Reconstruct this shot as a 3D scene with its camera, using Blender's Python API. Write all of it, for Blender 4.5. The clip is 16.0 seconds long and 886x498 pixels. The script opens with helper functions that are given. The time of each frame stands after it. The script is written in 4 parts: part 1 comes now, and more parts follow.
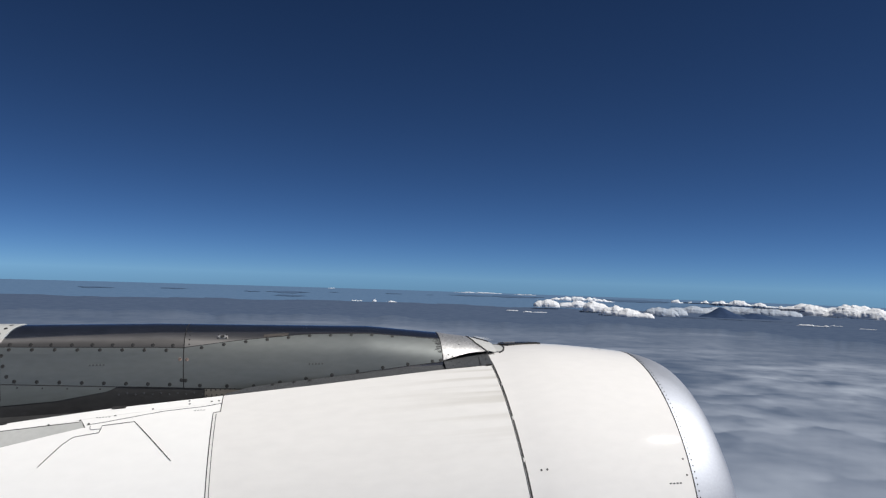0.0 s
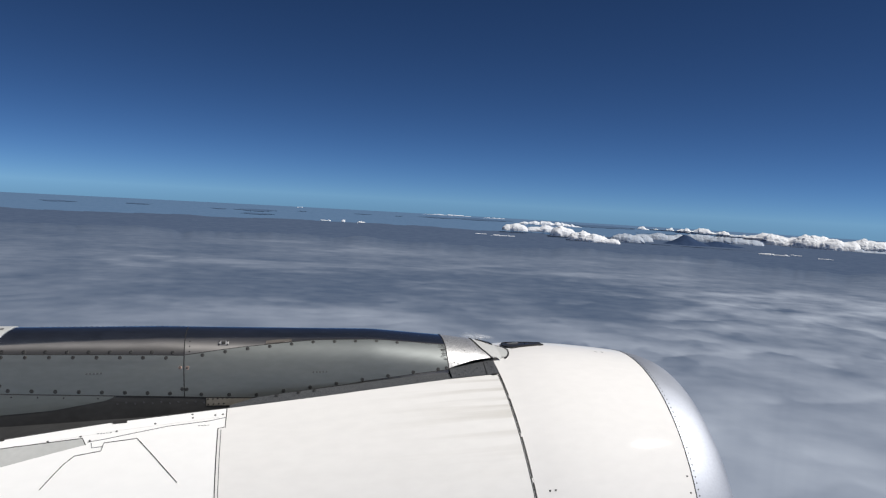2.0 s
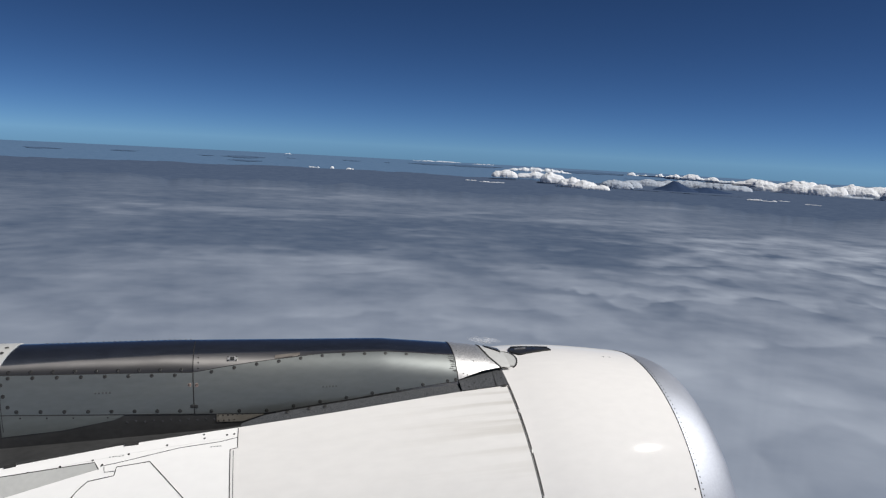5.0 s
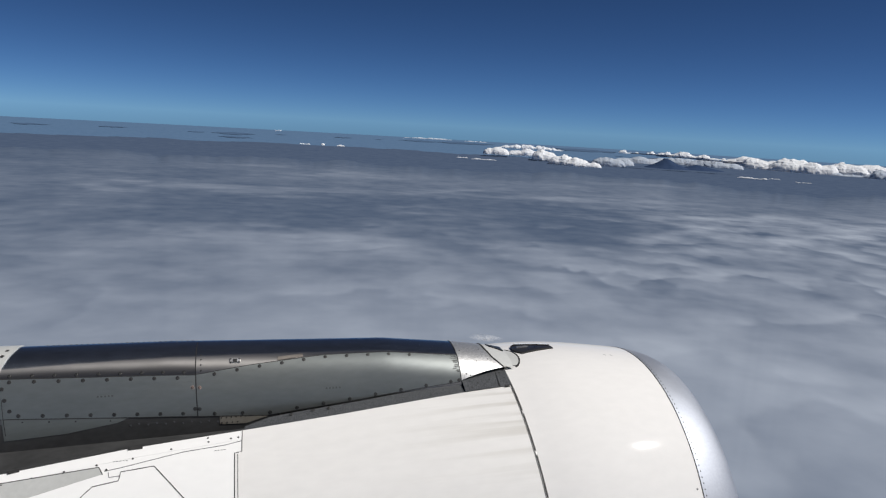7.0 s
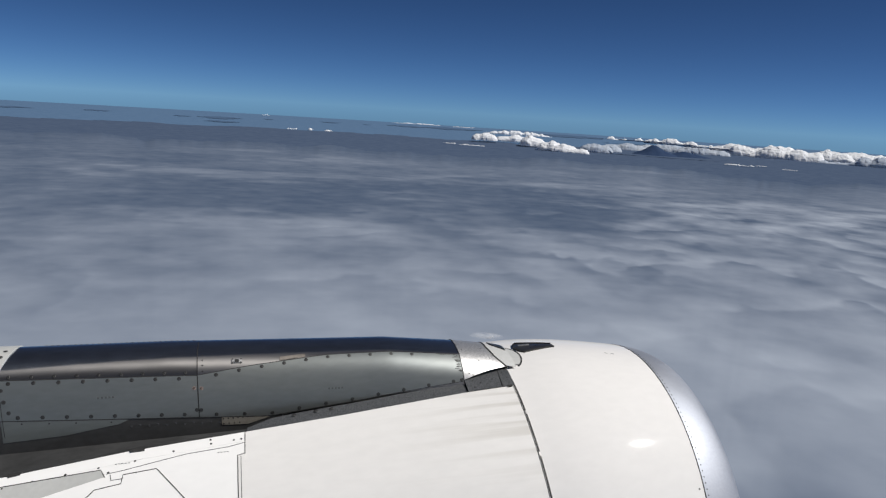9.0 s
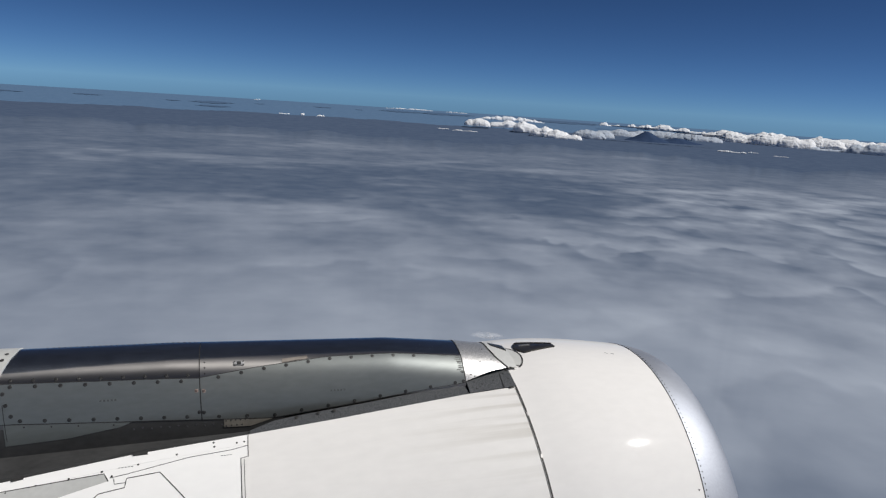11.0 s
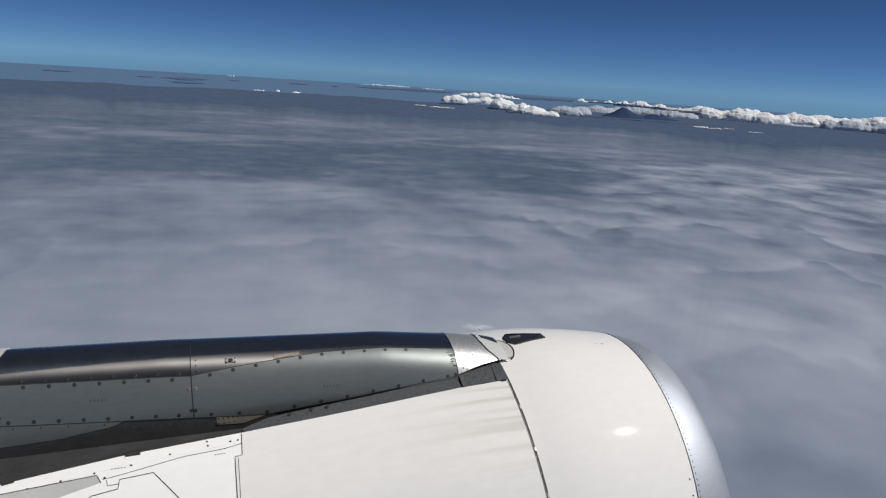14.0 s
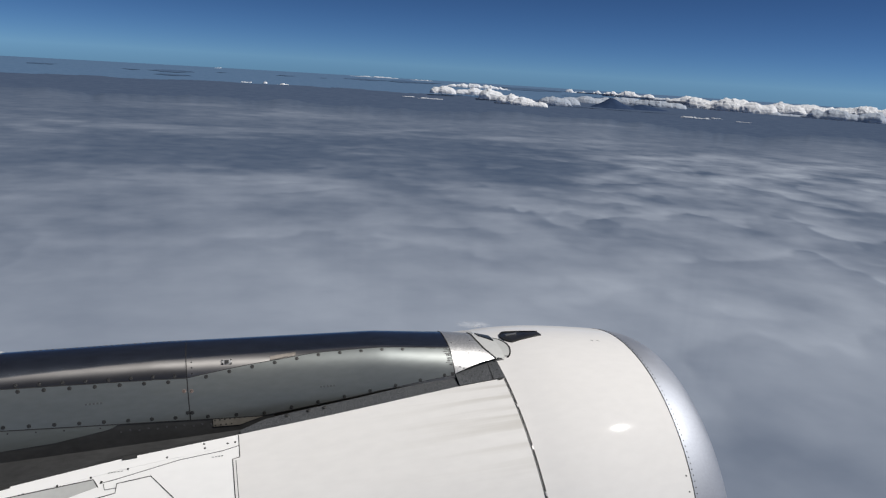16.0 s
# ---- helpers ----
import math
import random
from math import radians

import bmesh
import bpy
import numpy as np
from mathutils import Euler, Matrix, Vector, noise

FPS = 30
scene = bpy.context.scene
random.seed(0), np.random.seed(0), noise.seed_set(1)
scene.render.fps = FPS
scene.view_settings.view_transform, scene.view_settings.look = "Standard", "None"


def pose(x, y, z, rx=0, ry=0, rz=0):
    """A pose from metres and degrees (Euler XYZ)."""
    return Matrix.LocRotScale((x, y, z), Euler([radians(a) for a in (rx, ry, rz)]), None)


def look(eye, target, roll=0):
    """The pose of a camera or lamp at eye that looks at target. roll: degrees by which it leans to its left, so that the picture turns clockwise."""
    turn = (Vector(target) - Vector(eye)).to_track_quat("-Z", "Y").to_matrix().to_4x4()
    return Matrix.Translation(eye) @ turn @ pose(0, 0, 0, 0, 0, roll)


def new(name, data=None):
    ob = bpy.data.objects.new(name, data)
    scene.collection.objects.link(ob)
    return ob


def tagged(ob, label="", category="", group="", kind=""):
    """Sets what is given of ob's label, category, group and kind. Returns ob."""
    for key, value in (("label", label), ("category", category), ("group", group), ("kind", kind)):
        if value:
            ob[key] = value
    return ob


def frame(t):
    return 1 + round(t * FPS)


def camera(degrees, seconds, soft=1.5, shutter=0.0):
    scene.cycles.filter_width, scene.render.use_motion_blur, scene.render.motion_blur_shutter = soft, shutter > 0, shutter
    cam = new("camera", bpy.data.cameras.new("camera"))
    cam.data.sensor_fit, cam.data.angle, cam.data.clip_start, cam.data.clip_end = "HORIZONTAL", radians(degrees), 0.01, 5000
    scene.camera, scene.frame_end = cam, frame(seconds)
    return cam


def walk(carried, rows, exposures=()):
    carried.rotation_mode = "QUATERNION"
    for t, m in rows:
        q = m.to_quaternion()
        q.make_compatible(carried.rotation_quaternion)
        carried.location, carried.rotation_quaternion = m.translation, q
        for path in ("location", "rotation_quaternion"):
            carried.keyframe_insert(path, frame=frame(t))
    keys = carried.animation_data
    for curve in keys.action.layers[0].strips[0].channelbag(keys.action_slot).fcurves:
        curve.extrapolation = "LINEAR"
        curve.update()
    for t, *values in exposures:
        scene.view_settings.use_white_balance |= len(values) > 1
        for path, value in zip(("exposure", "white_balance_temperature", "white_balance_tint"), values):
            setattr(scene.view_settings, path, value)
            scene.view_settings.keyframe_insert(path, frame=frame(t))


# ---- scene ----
# ---------------------------------------------------------------- camera
cam = camera(60.0, 16.0, soft=1.25)
ROWS = [
    (0.0, pose(-1.049, -4.524, 1.559, 92.17, -1.89, -8.36)),
    (0.5, pose(-1.096, -4.482, 1.662, 90.83, -2.10, -9.02)),
    (1.0, pose(-1.153, -4.439, 1.779, 89.42, -2.65, -9.63)),
    (1.5, pose(-1.210, -4.386, 1.905, 87.84, -3.06, -10.18)),
    (2.0, pose(-1.258, -4.363, 2.010, 86.44, -3.21, -10.63)),
    (2.5, pose(-1.294, -4.335, 2.094, 85.52, -3.21, -10.91)),
    (3.0, pose(-1.313, -4.318, 2.160, 85.03, -3.11, -10.99)),
    (3.5, pose(-1.332, -4.288, 2.223, 84.22, -3.15, -11.16)),
    (4.0, pose(-1.342, -4.276, 2.273, 83.50, -3.11, -11.27)),
    (6.5, pose(-1.409, -4.216, 2.440, 81.31, -3.19, -11.80)),
    (7.0, pose(-1.426, -4.202, 2.467, 80.85, -3.22, -12.06)),
    (7.5, pose(-1.452, -4.192, 2.489, 80.50, -3.32, -12.36)),
    (8.0, pose(-1.467, -4.179, 2.503, 80.25, -3.42, -12.47)),
    (8.5, pose(-1.485, -4.157, 2.515, 80.02, -3.49, -12.71)),
    (9.0, pose(-1.502, -4.146, 2.530, 79.84, -3.53, -12.93)),
    (9.5, pose(-1.519, -4.140, 2.550, 79.61, -3.58, -13.16)),
    (10.0, pose(-1.532, -4.129, 2.571, 79.31, -3.66, -13.34)),
    (12.5, pose(-1.589, -4.086, 2.655, 78.06, -3.82, -13.78)),
    (13.0, pose(-1.602, -4.070, 2.664, 77.74, -3.82, -14.33)),
    (13.5, pose(-1.605, -4.069, 2.678, 77.47, -3.67, -14.78)),
    (14.0, pose(-1.620, -4.059, 2.690, 77.22, -3.68, -15.15)),
    (14.5, pose(-1.620, -4.046, 2.700, 77.00, -3.61, -15.35)),
    (15.0, pose(-1.629, -4.036, 2.711, 76.80, -3.59, -15.51)),
    (15.5, pose(-1.638, -4.029, 2.723, 76.65, -3.60, -15.72)),
    (16.0, pose(-1.650, -4.031, 2.725, 76.64, -3.46, -16.00)),
]
walk(cam, ROWS, ((0.0, 0.23), (0.5, 0.30), (1.0, 0.30), (2.5, 0.23), (4.0, 0.15), (7.0, 0.12), (10.0, 0.08), (12.5, 0.0), (16.0, 0.0)))

# ---------------------------------------------------------------- light
SUN_DIR = Vector((0.580, -0.200, 0.790)).normalized()
SUN_EL, SUN_AZ = math.asin(SUN_DIR.z), math.atan2(SUN_DIR.x, SUN_DIR.y)
world = bpy.data.worlds.new("world")
scene.world = world
world.use_nodes = True
wt = world.node_tree
sky = wt.nodes.new("ShaderNodeTexSky")
sky.sky_type = "NISHITA"
sky.sun_disc = False
sky.sun_elevation = SUN_EL
sky.sun_rotation = SUN_AZ
sky.altitude = 3000.0
sky.air_density = 0.42
sky.dust_density = 0.25
sky.ozone_density = 4.0
deep = wt.nodes.new("ShaderNodeGamma")          # the deep, dark blue of the sky seen from high up
deep.inputs["Gamma"].default_value = 1.2
wt.nodes["Background"].inputs["Strength"].default_value = 0.05
wt.links.new(sky.outputs["Color"], deep.inputs["Color"])
tone = wt.nodes.new("ShaderNodeMix")             # the faint green of the cabin window's panes
tone.data_type, tone.blend_type = "RGBA", "MULTIPLY"
tone.inputs["Factor"].default_value = 1.0
tone.inputs["B"].default_value = (0.536, 0.692, 0.766, 1)
wt.links.new(deep.outputs["Color"], tone.inputs["A"])
wt.links.new(tone.outputs["Result"], wt.nodes["Background"].inputs["Color"])

sun_data = bpy.data.lights.new("sun", "SUN")
sun_data.energy, sun_data.angle, sun_data.color = 3.95, radians(0.6), (1.0, 0.98, 0.95)
sun = new("sun", sun_data)
sun.matrix_world = look(SUN_DIR * 50, (0, 0, 0))
scene.view_settings.exposure = 0.0


# ---------------------------------------------------------------- materials
def material(name, base, rough=0.5, metal=0.0, var=0.12, scale=3.0, stretch=(1, 1, 1), fine=60.0, bump=0.0,
             rough_var=0.1, tint=None, coat=0.0, spec=0.5, aniso=0.0, wear=None, dull=None):
    """A surface with broad and fine variation; tint is the colour towards which the broad variation goes."""
    m = bpy.data.materials.new(name)
    m.use_nodes = True
    n, l = m.node_tree.nodes, m.node_tree.links
    b = n["Principled BSDF"]
    b.inputs["Metallic"].default_value = metal
    b.inputs["Specular IOR Level"].default_value = spec
    b.inputs["Coat Weight"].default_value = coat
    b.inputs["Coat Roughness"].default_value = 0.042
    if aniso:                           # rolled sheet: gloss drawn out along the engine
        tg = n.new("ShaderNodeTangent")
        tg.direction_type, tg.axis = "RADIAL", "X"
        l.new(tg.outputs[0], b.inputs["Tangent"])
        b.inputs["Anisotropic"].default_value = aniso
        b.inputs["Anisotropic Rotation"].default_value = 0.25
    tc = n.new("ShaderNodeTexCoord")
    mp = n.new("ShaderNodeMapping")
    mp.inputs["Scale"].default_value = stretch
    l.new(tc.outputs["Object"], mp.inputs["Vector"])
    big, small = n.new("ShaderNodeTexNoise"), n.new("ShaderNodeTexNoise")
    big.inputs["Scale"].default_value, big.inputs["Detail"].default_value = scale, 5
    small.inputs["Scale"].default_value, small.inputs["Detail"].default_value = fine, 4
    l.new(mp.outputs[0], big.inputs["Vector"])
    l.new(mp.outputs[0], small.inputs["Vector"])
    mix = n.new("ShaderNodeMix")
    mix.data_type = "RGBA"
    mix.inputs["A"].default_value = (*[c * (1 - var) for c in base], 1)
    mix.inputs["B"].default_value = (*(tint or [min(1, c * (1 + var)) for c in base]), 1)
    ramp = n.new("ShaderNodeMapRange")
    ramp.inputs["From Min"].default_value, ramp.inputs["From Max"].default_value = 0.3, 0.7
    l.new(big.outputs["Fac"], ramp.inputs["Value"])
    l.new(ramp.outputs[0], mix.inputs["Factor"])
    mul = n.new("ShaderNodeMix")
    mul.data_type, mul.blend_type = "RGBA", "MULTIPLY"
    mul.inputs["Factor"].default_value = 1.0
    fr = n.new("ShaderNodeMapRange")
    fr.inputs["To Min"].default_value, fr.inputs["To Max"].default_value = 1 - var * 0.7, 1 + var * 0.7
    fr.inputs["From Min"].default_value, fr.inputs["From Max"].default_value = 0.3, 0.7
    l.new(small.outputs["Fac"], fr.inputs["Value"])
    l.new(mix.outputs["Result"], mul.inputs["A"])
    l.new(fr.outputs[0], mul.inputs["B"])
    out = mul.outputs["Result"]
    if wear:
        out = wear(n, l, tc, out)
    l.new(out, b.inputs["Base Color"])
    rr = n.new("ShaderNodeMapRange")
    rr.inputs["From Min"].default_value, rr.inputs["From Max"].default_value = 0.3, 0.7
    rr.inputs["To Min"].default_value, rr.inputs["To Max"].default_value = max(0.02, rough - rough_var), rough + rough_var
    l.new(big.outputs["Fac"], rr.inputs["Value"])
    rough_out = rr.outputs[0]
    if dull:                            # duller metal, with the roof's bright reflected band painted in
        at = n.new("ShaderNodeAttribute")
        at.attribute_name = "sheen_band"
        cm = n.new("ShaderNodeMix")
        cm.data_type = "RGBA"
        l.new(at.outputs["Fac"], cm.inputs["Factor"])
        l.new(out, cm.inputs["A"])
        cm.inputs["B"].default_value = (*dull[0], 1)
        cm2 = n.new("ShaderNodeMix")
        cm2.data_type, cm2.blend_type = "RGBA", "MULTIPLY"
        cm2.inputs["Factor"].default_value = 1.0
        l.new(cm.outputs["Result"], cm2.inputs["A"])
        l.new(fr.outputs[0], cm2.inputs["B"])
        so, cm3 = n.new("ShaderNodeAttribute"), n.new("ShaderNodeMix")      # the reflection's fade towards the bolted edge, painted darker
        so.attribute_name = "sheen_fade"
        cm3.data_type = "RGBA"
        l.new(so.outputs["Fac"], cm3.inputs["Factor"])
        l.new(cm2.outputs["Result"], cm3.inputs["A"])
        cm3.inputs["B"].default_value = (*dull[2], 1)
        l.new(cm3.outputs["Result"], b.inputs["Base Color"])
        rm = n.new("ShaderNodeMix")
        l.new(at.outputs["Fac"], rm.inputs["Factor"])
        l.new(rough_out, rm.inputs["A"])
        rm.inputs["B"].default_value = dull[1]
        rough_out = rm.outputs["Result"]
    l.new(rough_out, b.inputs["Roughness"])
    if bump:
        bp = n.new("ShaderNodeBump")
        bp.inputs["Strength"].default_value = bump
        bp.inputs["Distance"].default_value = 0.002
        l.new(small.outputs["Fac"], bp.inputs["Height"])
        l.new(bp.outputs[0], b.inputs["Normal"])
    return m


def soot_streaks(n, l, tc, col):
    """Grey-brown streaks drawn aft from the joint at x = 0, over the paint; fade with the distance from it."""
    sep = n.new("ShaderNodeSeparateXYZ")
    l.new(tc.outputs["Object"], sep.inputs[0])
    mp = n.new("ShaderNodeMapping")
    mp.inputs["Scale"].default_value = (0.8, 18.0, 18.0)
    l.new(tc.outputs["Object"], mp.inputs["Vector"])
    no = n.new("ShaderNodeTexNoise")
    no.inputs["Scale"].default_value, no.inputs["Detail"].default_value = 1.0, 3
    l.new(mp.outputs[0], no.inputs["Vector"])
    a = n.new("ShaderNodeMapRange")
    a.inputs["From Min"].default_value, a.inputs["From Max"].default_value = 0.46, 0.66
    l.new(no.outputs["Fac"], a.inputs["Value"])
    fall = n.new("ShaderNodeMapRange")
    fall.inputs["From Min"].default_value, fall.inputs["From Max"].default_value = -0.85, -0.03
    l.new(sep.outputs["X"], fall.inputs["Value"])
    band = n.new("ShaderNodeMapRange")
    band.inputs["From Min"].default_value, band.inputs["From Max"].default_value = 0.78, 1.08
    l.new(sep.outputs["Z"], band.inputs["Value"])
    p1, p2, p3 = [n.new("ShaderNodeMath") for _ in range(3)]
    for q in (p1, p2, p3):
        q.operation = "MULTIPLY"
    l.new(a.outputs[0], p1.inputs[0])
    l.new(fall.outputs[0], p1.inputs[1])
    l.new(p1.outputs[0], p2.inputs[0])
    l.new(band.outputs[0], p2.inputs[1])
    l.new(p2.outputs[0], p3.inputs[0])
    p3.inputs[1].default_value = 0.45
    mix = n.new("ShaderNodeMix")
    mix.data_type = "RGBA"
    l.new(p3.outputs[0], mix.inputs["Factor"])
    l.new(col, mix.inputs["A"])
    mix.inputs["B"].default_value = (0.36, 0.325, 0.255, 1)
    return mix.outputs["Result"]


WHITE = material("white_paint", (0.80, 0.778, 0.752), 0.6, 0, 0.025, 1.2, (0.5, 1, 1), 25, 0.0, 0.03, coat=0.6, spec=0.05)
WHITE_AFT = material("brighter_white_paint", (0.90, 0.885, 0.86), 0.55, 0, 0.02, 1.2, (0.5, 1, 1), 25, 0.0, 0.03, coat=0.5, spec=0.1)
WHITE_COWL = material("white_cowl_paint", (0.80, 0.778, 0.748), 0.5, 0, 0.03, 1.2, (0.4, 1, 1), 25, 0.0, 0.04, coat=0.5, spec=0.2,
                      wear=soot_streaks)
LIP = material("brushed_aluminium", (0.385, 0.402, 0.445), 0.57, 0.8, 0.06, 4.0, (1, 1, 1), 90, 0.03, 0.05)
# dull: colour of the painted sheen band, its roughness, colour it fades to
TITAN = material("dark_titanium", (0.30, 0.335, 0.385), 0.21, 0.95, 0.10, 2.2, (0.4, 1.2, 1.2), 30, 0.02, 0.03,
                 tint=(0.33, 0.345, 0.37), aniso=0.75, dull=((0.52, 0.495, 0.47), 0.30, (0.150, 0.145, 0.141)))
TITAN_DULL = material("dull_heat_tinted_titanium", (0.22, 0.195, 0.175), 0.36, 0.9, 0.16, 3.0, (1.8, 1.2, 1.2), 40, 0.02, 0.07,
                      tint=(0.32, 0.285, 0.25), aniso=0.6)
PANEL = material("grey_green_paint", (0.235, 0.256, 0.257), 0.39, 0.6, 0.07, 2.0, (0.5, 1, 1.6), 30, 0.0, 0.04,
                 tint=(0.255, 0.268, 0.255), aniso=0.3)
PLATE = material("pale_grey_green_paint", (0.215, 0.232, 0.222), 0.5, 0.4, 0.07, 2.0, (0.5, 1, 1.6), 30, 0.0, 0.04)
SILVER = material("mottled_silver", (0.66, 0.65, 0.635), 0.42, 0.85, 0.22, 120.0, (1, 1, 1), 400, 0.12, 0.03)
GRAIN = material("grained_dark_metal", (0.085, 0.089, 0.095), 0.42, 0.5, 0.25, 170.0, (1, 1, 1), 420, 0.35, 0.1,
                 tint=(0.19, 0.195, 0.20))
SHIELD = material("grey_shield", (0.062, 0.061, 0.060), 0.6, 0.0, 0.2, 5.0, (0.5, 1, 1), 50, 0.05, 0.1)
DARK = material("dark_shield", (0.042, 0.042, 0.042), 0.6, 0.1, 0.25, 5.0, (0.5, 1, 1), 50, 0.1, 0.1)
SEAL = material("black_sealant", (0.025, 0.024, 0.023), 0.6, 0, 0.2, 20, bump=0.1)
BOLT = material("dark_steel", (0.06, 0.058, 0.056), 0.5, 0.7, 0.2, 40, fine=200)
BRASS = material("primer_marks", (0.42, 0.30, 0.25), 0.6, 0, 0.2, 40, fine=200)
BRACKET = material("brown_grey_metal", (0.33, 0.30, 0.25), 0.5, 0.2, 0.15, 12, fine=120)
GREY = material("light_grey_paint", (0.50, 0.50, 0.48), 0.35, 0, 0.06, 3, fine=40)
MARK = material("grey_marking", (0.085, 0.088, 0.088), 0.6, 0, 0.1, 30)
SCOOP = material("dark_intake", (0.03, 0.03, 0.032), 0.35, 0.2, 0.2, 20)


def cloud_material(name, dark, light, attribute=True, glow_through=0.0):
    """Dark to light, by the sheet's painted light where it has one, with a fine fleece over it."""
    m = bpy.data.materials.new(name)
    m.use_nodes = True
    n, l = m.node_tree.nodes, m.node_tree.links
    b = n["Principled BSDF"]
    b.inputs["Roughness"].default_value = 1.0
    b.inputs["Specular IOR Level"].default_value = 0.0
    tc = n.new("ShaderNodeTexCoord")
    no = n.new("ShaderNodeTexNoise")
    no.inputs["Scale"].default_value, no.inputs["Detail"].default_value = 0.055, 9
    l.new(tc.outputs["Object"], no.inputs["Vector"])
    mix = n.new("ShaderNodeMix")
    mix.data_type = "RGBA"
    mix.inputs["A"].default_value = (*dark, 1)
    mix.inputs["B"].default_value = (*light, 1)
    if attribute:
        at = n.new("ShaderNodeAttribute")
        at.attribute_name = "cloud_light"
        add = n.new("ShaderNodeMath")
        add.operation = "MULTIPLY_ADD"
        add.inputs[1].default_value, add.inputs[2].default_value = 0.26, -0.13
        l.new(no.outputs["Fac"], add.inputs[0])
        add2 = n.new("ShaderNodeMath")
        add2.operation, add2.use_clamp = "ADD", True
        l.new(add.outputs[0], add2.inputs[0])
        l.new(at.outputs["Fac"], add2.inputs[1])
        l.new(add2.outputs[0], mix.inputs["Factor"])
    else:
        mr = n.new("ShaderNodeMapRange")
        mr.inputs["From Min"].default_value, mr.inputs["From Max"].default_value = 0.3, 0.7
        l.new(no.outputs["Fac"], mr.inputs["Value"])
        l.new(mr.outputs[0], mix.inputs["Factor"])
    l.new(mix.outputs["Result"], b.inputs["Base Color"])
    if glow_through:                    # sunlight that seeps through the droplets
        tr, ms = n.new("ShaderNodeBsdfTranslucent"), n.new("ShaderNodeMixShader")
        l.new(mix.outputs["Result"], tr.inputs["Color"])
        ms.inputs[0].default_value = glow_through
        l.new(b.outputs[0], ms.inputs[1])
        l.new(tr.outputs[0], ms.inputs[2])
        l.new(ms.outputs[0], n["Material Output"].inputs["Surface"])
    return m


# the deck's light and shade are painted between these two colours
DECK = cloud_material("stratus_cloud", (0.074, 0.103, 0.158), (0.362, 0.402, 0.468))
CUMULUS = cloud_material("cumulus_cloud", (0.92, 0.935, 0.96), (0.975, 0.978, 0.985), False, 0.3)
# greyer copy of CUMULUS, with haze and shade painted into its colour
HAZY = cloud_material("cumulus_painted_haze", (0.52, 0.59, 0.69), (0.68, 0.73, 0.80), False, 0.4)
# dark streaks: the shade is put into both colours
SHADED = cloud_material("cloud_streak_painted_shade", (0.085, 0.125, 0.20), (0.12, 0.165, 0.25), False)
STREAK = cloud_material("sea_streak_painted_shade", (0.062, 0.106, 0.180), (0.080, 0.126, 0.204), False)
# the lowland's shade and the sea's haze are part of these colours
LAND = cloud_material("lowland_painted_shade", (0.060, 0.087, 0.142), (0.080, 0.110, 0.168), False)
SEA = cloud_material("sea_painted_haze", (0.082, 0.145, 0.240), (0.105, 0.172, 0.272), False)
ROCK = cloud_material("blue_rock", (0.028, 0.048, 0.098), (0.042, 0.066, 0.122), False)


# ---------------------------------------------------------------- mesh tools
def link_mesh(name, bm, mat, smooth=True):
    me = bpy.data.meshes.new(name)
    bmesh.ops.recalc_face_normals(bm, faces=bm.faces[:])
    bm.to_mesh(me)
    bm.free()
    me.materials.append(mat)
    if smooth:
        me.shade_smooth()
        me.set_sharp_from_angle(angle=radians(35))
    return new(name, me)


def part(name, bm, mat, parent, label=""):
    ob = link_mesh(name, bm, mat)
    ob.parent = parent
    return tagged(ob, label) if label else ob


def shared(name, me, parent, m):
    ob = new(name, me)
    ob.parent = parent
    ob.matrix_basis = m
    return ob


def shell(fn, nu, nv, thick=0.004, wrap=False):
    """A plate of real thickness over fn(u, v, offset), u and v from 0 to 1."""
    bm = bmesh.new()
    cols = nv if wrap else nv + 1
    lay = []
    for off in (0.0, -thick):
        lay.append([[bm.verts.new(fn(i / nu, j / nv, off)) for j in range(cols)] for i in range(nu + 1)])
    for k, g in enumerate(lay):
        for i in range(nu):
            for j in range(nv):
                jj = (j + 1) % cols
                f = (g[i][j], g[i + 1][j], g[i + 1][jj], g[i][jj])
                bm.faces.new(f if k == 0 else f[::-1])
    a, b = lay
    for j in range(nv):
        jj = (j + 1) % cols
        bm.faces.new((a[0][j], a[0][jj], b[0][jj], b[0][j]))
        bm.faces.new((a[nu][j], b[nu][j], b[nu][jj], a[nu][jj]))
    if not wrap:
        for i in range(nu):
            bm.faces.new((a[i][0], b[i][0], b[i + 1][0], a[i + 1][0]))
            bm.faces.new((a[i][nv], a[i + 1][nv], b[i + 1][nv], b[i][nv]))
    return bm


def lerp(x, xs, ys):
    return float(np.interp(x, xs, ys))


# ---------------------------------------------------------------- the engine: its shape
# engine axis along x (nose towards +x), joint of intake and fan cowl at x = 0
TILT = pose(0, 0, 0, 4.487, -4.548, -0.178)
X_LIP, R_LIP, X_NOSE, R_NOSE, R_MID, R_JOINT = 0.764, 1.094, 1.056, 0.967, 1.151, 1.166
X_AFT = -1.48


def radius(x):
    if x < 0:
        return R_JOINT - 0.0024 * -x - 0.004 * max(0, -2.6 - x) ** 2
    if x < X_LIP:
        u = x / X_LIP
        return R_JOINT * (1 - u) * (1 - 2 * u) + 4 * R_MID * u * (1 - u) + R_LIP * u * (2 * u - 1) - 0.048 * u * (1 - u) * (u - 0.5)
    return R_NOSE + (R_LIP - 0.173 * (x - X_LIP) - R_NOSE) * math.sqrt(max(0, 1 - ((x - X_LIP) / (X_NOSE - X_LIP)) ** 2.6))


